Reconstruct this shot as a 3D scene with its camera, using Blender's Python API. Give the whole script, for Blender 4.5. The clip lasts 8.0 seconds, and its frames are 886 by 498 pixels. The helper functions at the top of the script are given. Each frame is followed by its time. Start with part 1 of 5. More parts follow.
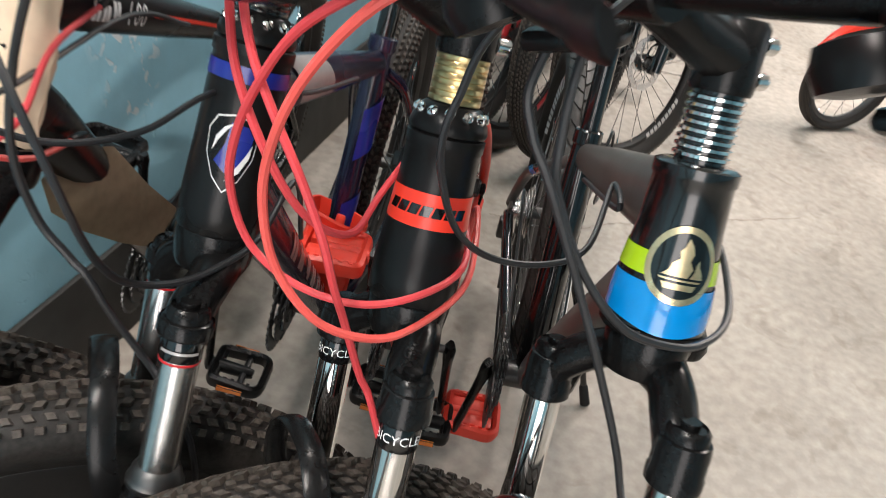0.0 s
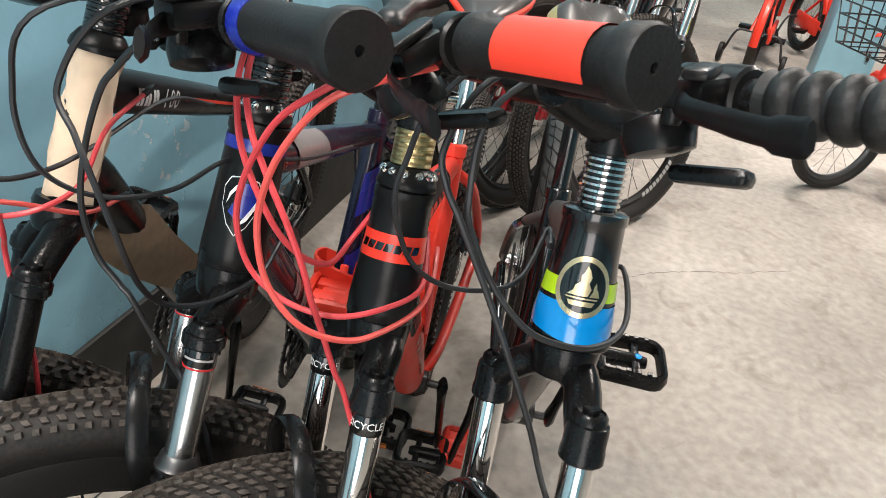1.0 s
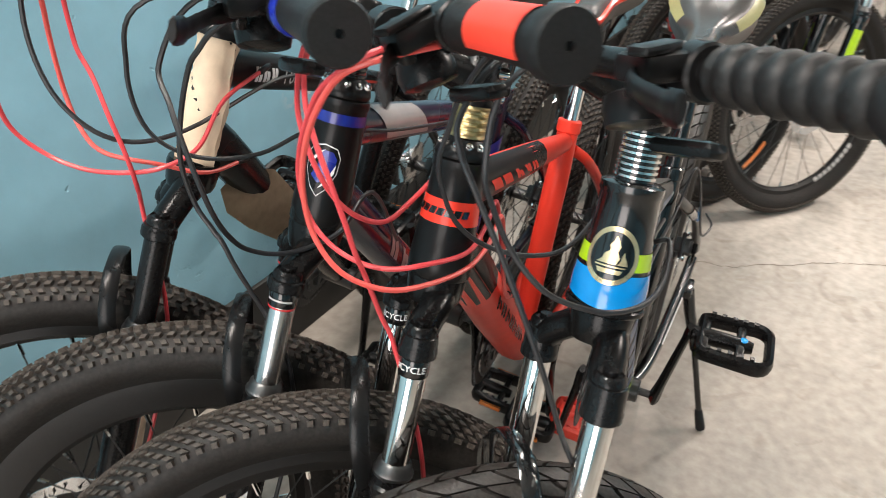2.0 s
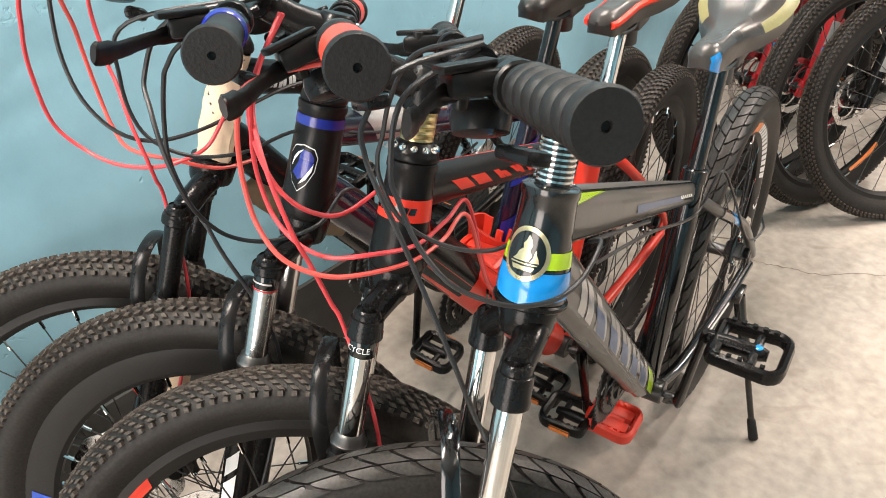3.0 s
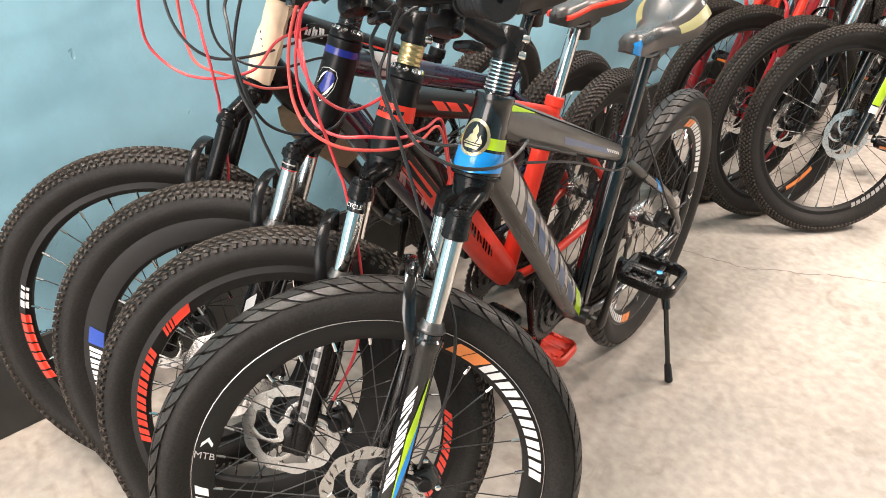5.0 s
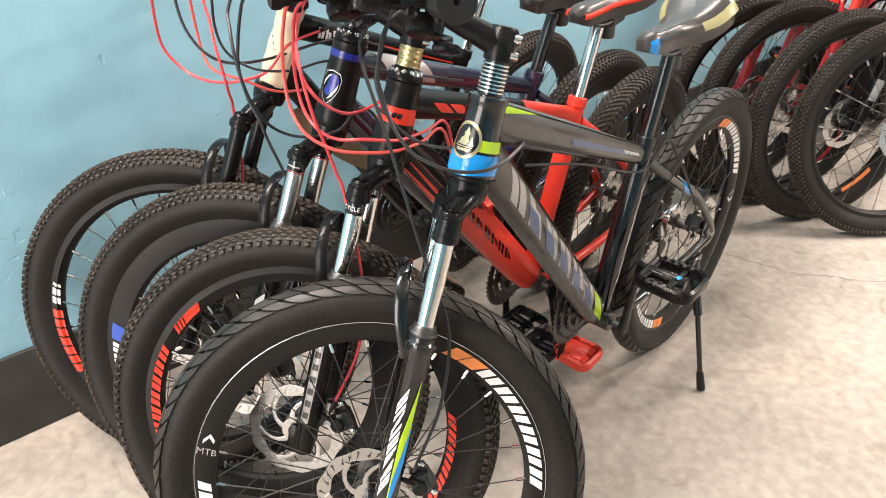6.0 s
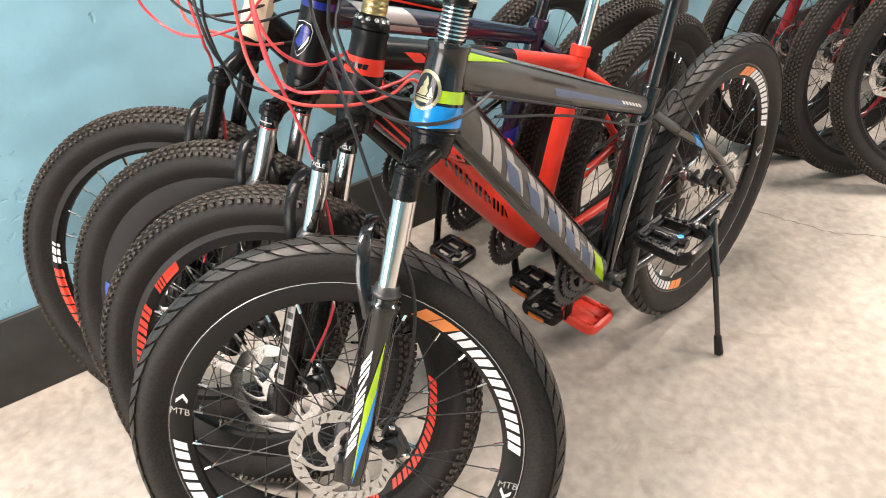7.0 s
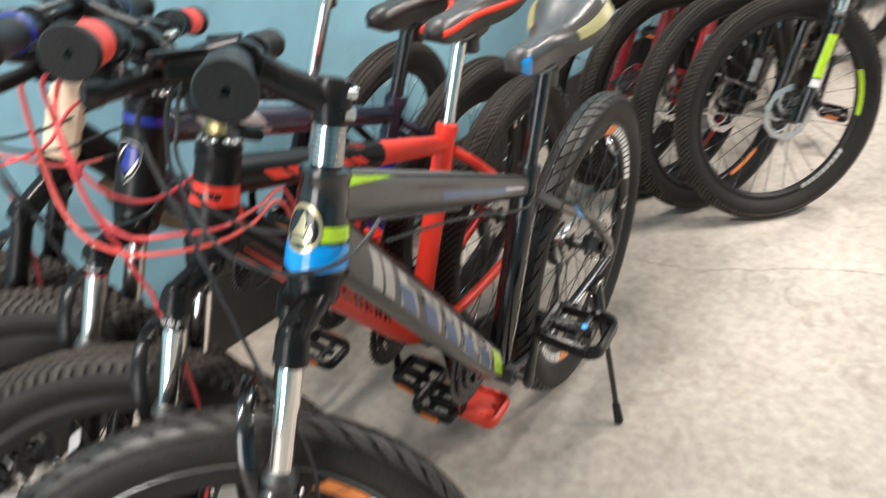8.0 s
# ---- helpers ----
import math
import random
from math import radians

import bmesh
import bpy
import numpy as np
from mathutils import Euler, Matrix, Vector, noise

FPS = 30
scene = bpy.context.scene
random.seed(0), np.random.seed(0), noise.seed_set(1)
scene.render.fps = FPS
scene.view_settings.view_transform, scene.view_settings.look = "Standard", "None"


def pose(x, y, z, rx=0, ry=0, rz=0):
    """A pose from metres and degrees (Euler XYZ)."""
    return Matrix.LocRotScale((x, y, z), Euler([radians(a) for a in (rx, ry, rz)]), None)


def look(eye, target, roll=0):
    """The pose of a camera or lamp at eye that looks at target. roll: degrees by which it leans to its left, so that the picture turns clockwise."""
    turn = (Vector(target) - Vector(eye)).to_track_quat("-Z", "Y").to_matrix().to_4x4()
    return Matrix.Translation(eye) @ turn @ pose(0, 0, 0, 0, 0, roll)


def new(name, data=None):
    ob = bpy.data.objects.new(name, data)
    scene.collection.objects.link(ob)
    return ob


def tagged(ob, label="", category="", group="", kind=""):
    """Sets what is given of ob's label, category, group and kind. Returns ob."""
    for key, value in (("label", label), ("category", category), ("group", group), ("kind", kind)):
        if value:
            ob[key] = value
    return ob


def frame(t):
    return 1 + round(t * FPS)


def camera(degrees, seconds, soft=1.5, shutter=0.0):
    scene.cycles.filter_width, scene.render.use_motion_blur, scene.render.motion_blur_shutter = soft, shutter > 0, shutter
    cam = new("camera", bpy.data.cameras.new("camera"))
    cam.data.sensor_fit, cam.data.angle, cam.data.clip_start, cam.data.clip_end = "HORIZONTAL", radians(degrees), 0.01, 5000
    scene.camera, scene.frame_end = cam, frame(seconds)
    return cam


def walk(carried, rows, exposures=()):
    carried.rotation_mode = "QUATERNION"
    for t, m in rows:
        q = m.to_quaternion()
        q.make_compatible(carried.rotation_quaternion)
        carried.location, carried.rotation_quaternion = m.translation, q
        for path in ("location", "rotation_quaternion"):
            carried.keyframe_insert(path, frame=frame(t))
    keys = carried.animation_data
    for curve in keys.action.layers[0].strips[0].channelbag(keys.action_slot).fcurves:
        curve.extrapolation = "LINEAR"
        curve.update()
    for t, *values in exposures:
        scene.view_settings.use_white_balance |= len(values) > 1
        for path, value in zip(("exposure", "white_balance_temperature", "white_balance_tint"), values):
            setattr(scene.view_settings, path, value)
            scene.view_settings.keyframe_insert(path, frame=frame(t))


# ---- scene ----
cam = camera(60.1, 8.0, soft=0.9, shutter=0.5)
PATH = [
    (0, (0.805, -0.180, 1.128), (0.501, 1.333, 0.019), 10.7),
    (0.5, (0.863, -0.266, 1.167), (0.464, 1.293, 0.156), 8.5),
    (1, (0.891, -0.296, 1.198), (0.484, 1.275, 0.209), 8.5),
    (1.5, (0.928, -0.316, 1.216), (0.379, 1.188, 0.193), 7.7),
    (1.7, (0.958, -0.315, 1.222), (0.305, 1.122, 0.176), 5.5),
    (2.8, (1.206, -0.221, 1.254), (0.139, 0.928, 0.181), -2.3),
    (3, (1.217, -0.220, 1.264), (0.129, 0.905, 0.186), -2.9),
    (3.5, (1.277, -0.289, 1.271), (0.171, 0.869, 0.249), -0.2),
    (4, (1.399, -0.404, 1.274), (0.310, 0.793, 0.279), 0.7),
    (4.5, (1.470, -0.470, 1.276), (0.349, 0.705, 0.289), 2.5),
    (4.7, (1.487, -0.484, 1.277), (0.388, 0.700, 0.275), 3.0),
    (6, (1.577, -0.397, 1.281), (0.352, 0.649, 0.274), -0.0),
    (6.5, (1.598, -0.317, 1.262), (0.339, 0.625, 0.195), -1.6),
    (7, (1.630, -0.269, 1.248), (0.350, 0.623, 0.163), -3.2),
    (7.5, (1.552, -0.232, 1.250), (0.378, 0.746, 0.121), -1.1),
    (8, (1.423, -0.174, 1.268), (0.386, 1.033, 0.230), -2.2),
]
walk(cam, [(t, look(eye, target, roll)) for t, eye, target, roll in PATH],
     exposures=[(0.0, -0.38, 6220, 11), (1.7, -0.28, 6250, 11), (2.8, 0.12, 6600, 12), (3.5, 0.24, 6650, 14), (6.5, 0.24, 6650, 15), (7.5, 0.4, 6500, 14), (8.0, 0.05, 6200, 10)])

# ---- light ----
world = bpy.data.worlds.new("world")
scene.world = world
world.use_nodes = True
world.node_tree.nodes["Background"].inputs[0].default_value = (0.75, 0.85, 1.0, 1)
world.node_tree.nodes["Background"].inputs[1].default_value = 0.3


def area_lamp(name, eye, target, sx, sy, watts, colour):
    data = bpy.data.lights.new(name, "AREA")
    data.shape, data.size, data.size_y, data.energy, data.color = "RECTANGLE", sx, sy, watts, colour
    ob = new(name, data)
    ob.matrix_world = look(eye, target)
    return ob


for n, (lx, ly) in enumerate(((0.36, -1.0), (0.32, 1.5), (3.4, 0.4), (2.8, 3.6), (1.1, 4.2))):
    area_lamp("tube_light", (lx, ly, 2.86), (lx, ly, 0), 0.25, 1.2, (112, 46, 6, 145, 105)[n], (1.0, 0.88, 0.78))
# fill panels for assumed daylight, in two unseen openings added to the walls
area_lamp("fill_light", (6.0, 3.6, 1.25), (0, 3.6, 1.0), 2.1, 2.4, 22, (1.0, 0.92, 0.86))
area_lamp("fill_light", (1.35, -3.0, 1.2), (1.1, 0, 0.7), 1.5, 2.3, 78, (1.0, 0.92, 0.85))


# ---- materials ----
def material(name, colour, rough=0.5, metal=0.0, coat=0.0, vary=0.12, scale=40.0, bump=0.0, second=None, patch=3.0, spec=0.5):
    """A procedural surface: base colour with grain and patches, uneven gloss, fine relief."""
    m = bpy.data.materials.new(name)
    m.use_nodes = True
    nt = m.node_tree
    b = nt.nodes["Principled BSDF"]
    co = nt.nodes.new("ShaderNodeTexCoord")
    fine = nt.nodes.new("ShaderNodeTexNoise")
    fine.inputs["Scale"].default_value, fine.inputs["Detail"].default_value = scale, 6
    wide = nt.nodes.new("ShaderNodeTexNoise")
    wide.inputs["Scale"].default_value, wide.inputs["Detail"].default_value = patch, 4
    for n in (fine, wide):
        nt.links.new(co.outputs["Object"], n.inputs["Vector"])
    ramp = nt.nodes.new("ShaderNodeValToRGB")
    lo = [c * (1 - vary) for c in colour]
    hi = [min(1, c * (1 + vary) + 0.02 * vary) for c in (second or colour)]
    ramp.color_ramp.elements[0].position, ramp.color_ramp.elements[1].position = 0.35, 0.68
    ramp.color_ramp.elements[0].color, ramp.color_ramp.elements[1].color = (*lo, 1), (*hi, 1)
    mix = nt.nodes.new("ShaderNodeMath")
    mix.operation = "MULTIPLY_ADD"
    mix.inputs[1].default_value = 0.5
    half = nt.nodes.new("ShaderNodeMath")
    half.operation = "MULTIPLY"
    half.inputs[1].default_value = 0.5
    nt.links.new(wide.outputs[0], half.inputs[0])
    nt.links.new(fine.outputs[0], mix.inputs[0])
    nt.links.new(half.outputs[0], mix.inputs[2])
    nt.links.new(mix.outputs[0], ramp.inputs[0])
    nt.links.new(ramp.outputs[0], b.inputs["Base Color"])
    gloss = nt.nodes.new("ShaderNodeMapRange")
    gloss.inputs["From Min"].default_value, gloss.inputs["From Max"].default_value = 0.3, 0.7
    gloss.inputs["To Min"].default_value, gloss.inputs["To Max"].default_value = max(0.02, rough * 0.75), min(1, rough * 1.3)
    nt.links.new(wide.outputs[0], gloss.inputs[0])
    nt.links.new(gloss.outputs[0], b.inputs["Roughness"])
    b.inputs["Metallic"].default_value = metal
    b.inputs["Coat Weight"].default_value = coat
    b.inputs["Coat Roughness"].default_value = 0.08
    b.inputs["Specular IOR Level"].default_value = spec
    if bump:
        bp = nt.nodes.new("ShaderNodeBump")
        bp.inputs["Strength"].default_value, bp.inputs["Distance"].default_value = bump, 0.002
        nt.links.new(fine.outputs[0], bp.inputs["Height"])
        nt.links.new(bp.outputs[0], b.inputs["Normal"])
    return m


BLACK = material("gloss_black_paint", (0.004, 0.0045, 0.005), 0.16, coat=0.5)
SATIN = material("satin_black_paint", (0.006, 0.006, 0.0062), 0.26, bump=0.05, scale=300, spec=0.22)
PLASTIC = material("black_plastic", (0.006, 0.006, 0.0062), 0.3, bump=0.08, scale=220, spec=0.22)
RUBBER = material("tyre_rubber", (0.0085, 0.0077, 0.007), 0.5, bump=0.12, scale=260, vary=0.25, second=(0.019, 0.0166, 0.0148), spec=0.22)
DUSTY = material("dusty_tread_rubber", (0.03, 0.025, 0.021), 0.6, bump=0.25, scale=240, vary=0.4, second=(0.065, 0.054, 0.045), spec=0.25)
WORN = material("worn_tread_rubber", (0.014, 0.0128, 0.0118), 0.42, bump=0.2, scale=300, vary=0.35, second=(0.032, 0.029, 0.026), patch=10, spec=0.35)
GRIP = material("grip_rubber", (0.008, 0.0079, 0.0079), 0.5, bump=0.2, scale=420, vary=0.25, spec=0.3)
RIMBLACK = material("matt_black_rim", (0.0095, 0.009, 0.0085), 0.42, bump=0.06, scale=300, spec=0.25)
CHROME = material("chrome", (0.8, 0.78, 0.76), 0.07, metal=1.0, vary=0.05)
STEEL = material("brushed_steel", (0.6, 0.59, 0.58), 0.24, metal=1.0, scale=160, bump=0.05)
DARKSTEEL = material("dark_steel", (0.09, 0.09, 0.09), 0.4, metal=0.9, scale=120)
GOLD = material("gold_anodised", (0.66, 0.5, 0.25), 0.3, metal=1.0, vary=0.08)
RED = material("red_paint", (0.8, 0.045, 0.022), 0.36, coat=0.12, vary=0.08, spec=0.35)
DEEPRED = material("deep_red_paint", (0.48, 0.02, 0.025), 0.25, coat=0.5)
REDPLASTIC = material("red_plastic", (0.78, 0.05, 0.025), 0.42, vary=0.08)
REDCABLE = material("red_cable_housing", (0.62, 0.055, 0.065), 0.36, vary=0.06)
BLACKCABLE = material("black_cable_housing", (0.014, 0.015, 0.017), 0.38)
BLUE = material("bright_blue_paint", (0.002, 0.26, 0.7), 0.22, coat=0.5)
NAVY = material("royal_blue_paint", (0.008, 0.018, 0.24), 0.3, coat=0.4)
COBALT = material("cobalt_blue_vinyl", (0.015, 0.07, 0.42), 0.35, vary=0.1)
CORAL = material("coral_orange_cable_housing", (0.72, 0.095, 0.08), 0.36, vary=0.06)
PALEGOLD = material("pale_gold_foil", (0.74, 0.58, 0.34), 0.3, metal=0.85, vary=0.12, scale=200)
PURPLE = material("violet_navy_paint", (0.007, 0.0065, 0.027), 0.25, coat=0.5)
LIME = material("lime_paint", (0.42, 0.66, 0.01), 0.25, coat=0.4)
GREY = material("warm_grey_paint", (0.078, 0.074, 0.068), 0.36, coat=0.25, vary=0.15)
CHARCOAL = material("charcoal_paint", (0.035, 0.034, 0.033), 0.3, coat=0.5)
SILVER = material("silver_grey_paint", (0.42, 0.4, 0.39), 0.32, metal=0.3, coat=0.3)
WHITE = material("white_vinyl", (0.78, 0.78, 0.77), 0.4, vary=0.05)
SLATE = material("slate_blue_vinyl", (0.10, 0.14, 0.24), 0.35, vary=0.15)
ORANGE = material("orange_vinyl", (0.85, 0.25, 0.06), 0.4, vary=0.1)
AMBER = material("amber_reflector", (0.75, 0.2, 0.03), 0.2, coat=0.5)
CREAM = material("cream_foam_wrap", (0.72, 0.56, 0.40), 0.8, bump=0.3, scale=60, vary=0.1)
CARD = material("brown_cardboard", (0.34, 0.25, 0.165), 0.85, bump=0.2, scale=90, vary=0.18)
SADDLE = material("black_vinyl", (0.016, 0.0155, 0.015), 0.36, bump=0.12, scale=320)
SILVERVINYL = material("silver_grey_vinyl", (0.05, 0.047, 0.045), 0.3, bump=0.1, scale=320)
SADDLEGREY = material("grey_vinyl", (0.05, 0.046, 0.044), 0.32, bump=0.1, scale=320)


YELLOWVINYL = material("pale_yellow_vinyl", (0.33, 0.31, 0.14), 0.4, bump=0.1, scale=320)


def wall_material():
    """Hand-painted plaster: gentle waves, clusters of small dents, flakes where the paint has come off."""
    m = material("sky_blue_wall_paint", (0.28, 0.53, 0.645), 0.46, vary=0.08, scale=16, bump=0.0, patch=1.3)
    nt = m.node_tree
    b = nt.nodes["Principled BSDF"]
    co = nt.nodes["Texture Coordinate"]

    def noise(scale, detail, warp=0.0):
        n = nt.nodes.new("ShaderNodeTexNoise")
        n.inputs["Scale"].default_value, n.inputs["Detail"].default_value, n.inputs["Distortion"].default_value = scale, detail, warp
        nt.links.new(co.outputs["Object"], n.inputs["Vector"])
        return n.outputs[0]

    def ramp(value, lo, hi, flip=False):
        r = nt.nodes.new("ShaderNodeMapRange")
        r.inputs["From Min"].default_value, r.inputs["From Max"].default_value = lo, hi
        r.inputs["To Min"].default_value, r.inputs["To Max"].default_value = (1, 0) if flip else (0, 1)
        nt.links.new(value, r.inputs[0])
        return r.outputs[0]

    def times(a, c):
        n = nt.nodes.new("ShaderNodeMath")
        n.operation = "MULTIPLY"
        nt.links.new(a, n.inputs[0])
        nt.links.new(c, n.inputs[1])
        return n.outputs[0]

    def relief(height, depth, strength, normal=None):
        n = nt.nodes.new("ShaderNodeBump")
        n.inputs["Strength"].default_value, n.inputs["Distance"].default_value = strength, depth
        nt.links.new(height, n.inputs["Height"])
        if normal:
            nt.links.new(normal, n.inputs["Normal"])
        return n.outputs[0]

    dents = times(ramp(noise(46, 5, 0.6), 0.6, 0.68), ramp(noise(2.6, 3), 0.53, 0.63))
    pits = ramp(noise(24, 2, 0.3), 0.735, 0.775)
    flakes = times(ramp(noise(34, 9, 0.4), 0.585, 0.6), ramp(noise(2.2, 2), 0.6, 0.66))
    n1 = relief(noise(6, 7), 0.012, 0.45)
    n2 = relief(dents, -0.003, 0.6, n1)
    n3 = relief(pits, -0.004, 0.6, n2)
    nt.links.new(relief(flakes, -0.0015, 0.8, n3), b.inputs["Normal"])
    mix = nt.nodes.new("ShaderNodeMixRGB")
    mix.inputs[2].default_value = (0.62, 0.68, 0.7, 1)
    nt.links.new(flakes, mix.inputs[0])
    nt.links.new(b.inputs["Base Color"].links[0].from_socket, mix.inputs[1])
    nt.links.new(mix.outputs[0], b.inputs["Base Color"])
    return m


def concrete_material():
    m = material("worn_concrete", (0.37, 0.335, 0.29), 0.6, vary=0.12, scale=38, second=(0.48, 0.438, 0.388), patch=2.2, bump=0.3)
    nt = m.node_tree
    b = nt.nodes["Principled BSDF"]
    co = nt.nodes["Texture Coordinate"]
    ramp = b.inputs["Base Color"].links[0].from_node
    stain = nt.nodes.new("ShaderNodeTexNoise")
    stain.inputs["Scale"].default_value, stain.inputs["Detail"].default_value, stain.inputs["Distortion"].default_value = 1.1, 7, 0.4
    nt.links.new(co.outputs["Object"], stain.inputs["Vector"])
    cut = nt.nodes.new("ShaderNodeValToRGB")
    cut.color_ramp.elements[0].position, cut.color_ramp.elements[1].position = 0.34, 0.62
    cut.color_ramp.elements[0].color, cut.color_ramp.elements[1].color = (0.76, 0.75, 0.735, 1), (1, 1, 1, 1)
    nt.links.new(stain.outputs[0], cut.inputs[0])
    mul = nt.nodes.new("ShaderNodeMixRGB")
    mul.blend_type = "MULTIPLY"
    mul.inputs[0].default_value = 1
    nt.links.new(ramp.outputs[0], mul.inputs[1])
    nt.links.new(cut.outputs[0], mul.inputs[2])
    # small scuffs and dirt
    scuff = nt.nodes.new("ShaderNodeTexNoise")
    scuff.inputs["Scale"].default_value, scuff.inputs["Detail"].default_value, scuff.inputs["Distortion"].default_value = 9, 10, 1.2
    nt.links.new(co.outputs["Object"], scuff.inputs["Vector"])
    cut2 = nt.nodes.new("ShaderNodeValToRGB")
    cut2.color_ramp.elements[0].position, cut2.color_ramp.elements[1].position = 0.34, 0.42
    cut2.color_ramp.elements[0].color, cut2.color_ramp.elements[1].color = (0.85, 0.835, 0.81, 1), (1, 1, 1, 1)
    nt.links.new(scuff.outputs[0], cut2.inputs[0])
    mul2 = nt.nodes.new("ShaderNodeMixRGB")
    mul2.blend_type = "MULTIPLY"
    mul2.inputs[0].default_value = 1
    nt.links.new(mul.outputs[0], mul2.inputs[1])
    nt.links.new(cut2.outputs[0], mul2.inputs[2])
    nt.links.new(mul2.outputs[0], b.inputs["Base Color"])
    return m


WALL = wall_material()
CONCRETE = concrete_material()
SKIRT = material("dark_skirting_paint", (0.022, 0.022, 0.02), 0.6, vary=0.3, scale=18, bump=0.3)
CEIL = material("white_ceiling_paint", (0.6, 0.58, 0.55), 0.85, vary=0.06, scale=8)


# ---- mesh helpers ----
def finish(name, bm, mats, angle=38):
    me = bpy.data.meshes.new(name)
    bmesh.ops.recalc_face_normals(bm, faces=bm.faces[:])
    bm.to_mesh(me)
    bm.free()
    for m in mats if isinstance(mats, (list, tuple)) else [mats]:
        me.materials.append(m)
    me.polygons.foreach_set("use_smooth", [True] * len(me.polygons))
    me.set_sharp_from_angle(angle=radians(angle))
    return me


def part(name, bm, mats, parent, label="", m=None):
    """Links a bmesh, or a mesh that exists, as one object under a thing or a part."""
    me = bm if isinstance(bm, bpy.types.Mesh) else finish(name, bm, mats)
    ob = new(name, me)
    ob.parent = parent
    if m is not None:
        ob.matrix_basis = m
    return tagged(ob, label)


def spline(pts, n=8):
    """A smooth line through the points."""
    p = [Vector(q) for q in pts]
    p = [2 * p[0] - p[1], *p, 2 * p[-1] - p[-2]]
    out = []
    for i in range(1, len(p) - 2):
        for k in range(n):
            t = k / n
            out.append(0.5 * (2 * p[i] + (p[i + 1] - p[i - 1]) * t + (2 * p[i - 1] - 5 * p[i] + 4 * p[i + 1] - p[i + 2]) * t * t
                              + (3 * p[i] - p[i - 1] - 3 * p[i + 1] + p[i + 2]) * t ** 3))
    out.append(p[-2])
    return out


def tube(bm, pts, r, seg=10, flat=1.0, up=(0, 1, 0), mat=0):
    """A tube along the points; r is one radius or one for each point; flat squeezes it along up."""
    pts = [Vector(p) for p in pts]
    rs = r if isinstance(r, (list, tuple)) else [r] * len(pts)
    rings, side = [], None
    for i, p in enumerate(pts):
        d = (pts[min(i + 1, len(pts) - 1)] - pts[max(i - 1, 0)]).normalized()
        if side is None:
            side = Vector(up) - d * d.dot(Vector(up))
            if side.length < 1e-3:
                side = d.orthogonal()
        side = (side - d * d.dot(side)).normalized()
        other = d.cross(side)
        rings.append([bm.verts.new(p + (side * math.cos(a) * flat + other * math.sin(a)) * rs[i])
                      for a in (2 * math.pi * k / seg for k in range(seg))])
    for a, b in zip(rings, rings[1:]):
        for k in range(seg):
            bm.faces.new((a[k], a[(k + 1) % seg], b[(k + 1) % seg], b[k])).material_index = mat
    bm.faces.new(rings[0][::-1]).material_index = mat
    bm.faces.new(rings[-1]).material_index = mat
    return bm


def lathe(bm, prof, m=Matrix(), seg=20, mat=0, closed=False):
    """Turns the profile of (radius, height) round the local z axis of m."""
    rings = []
    for r, h in prof:
        rings.append([bm.verts.new(m @ Vector((r * math.cos(a), r * math.sin(a), h))) for a in (2 * math.pi * k / seg for k in range(seg))])
    pairs = list(zip(rings, rings[1:])) + ([(rings[-1], rings[0])] if closed else [])
    for a, b in pairs:
        for k in range(seg):
            bm.faces.new((a[k], a[(k + 1) % seg], b[(k + 1) % seg], b[k])).material_index = mat
    if not closed:
        for ring in (rings[0], rings[-1]):
            bm.faces.new(ring).material_index = mat
    return bm


def box(bm, size, m=Matrix(), bev=0.002, mat=0):
    """A box with bevelled edges; sizes along the axes of m."""
    got = bmesh.ops.create_cube(bm, size=1, matrix=m @ Matrix.Diagonal((*size, 1)))
    faces = {f for v in got["verts"] for f in v.link_faces}
    for f in faces:
        f.material_index = mat
    if bev:
        edges = list({e for v in got["verts"] for e in v.link_edges})
        bmesh.ops.bevel(bm, geom=edges, offset=bev, segments=2, affect="EDGES", profile=0.5)
    return bm


def along(a, b):
    """A pose at a whose z axis points to b."""
    a, b = Vector(a), Vector(b)
    return Matrix.Translation(a) @ (b - a).to_track_quat("Z", "X").to_matrix().to_4x4()


YAXIS = pose(0, 0, 0, -90, 0, 0)  # local z along +y


# ---- bicycle geometry: x forward from the rear axle, y to the rider's left, z up ----
R_TYRE = 0.34
LEG = 0.0625  # half the distance between the fork legs
REAR = Vector((0, 0, R_TYRE))
BB = Vector((0.422, 0, 0.303))
HEAD = radians(70.4)
UP = Vector((-math.cos(HEAD), 0, math.sin(HEAD)))
FWD = Vector((math.sin(HEAD), 0, math.cos(HEAD)))
OFFSET = 0.042
PIVOT = Vector((1.088, 0, R_TYRE)) - OFFSET * FWD
STEER = Matrix(((FWD.x, 0, UP.x, PIVOT.x), (0, 1, 0, 0), (FWD.z, 0, UP.z, PIVOT.z), (0, 0, 0, 1)))
MESHES = {}


def on_axis(s, f=0.0):
    return PIVOT + UP * s + FWD * f


def polar(r, a, y=0.0):
    return Vector((r * math.cos(a), y, r * math.sin(a)))


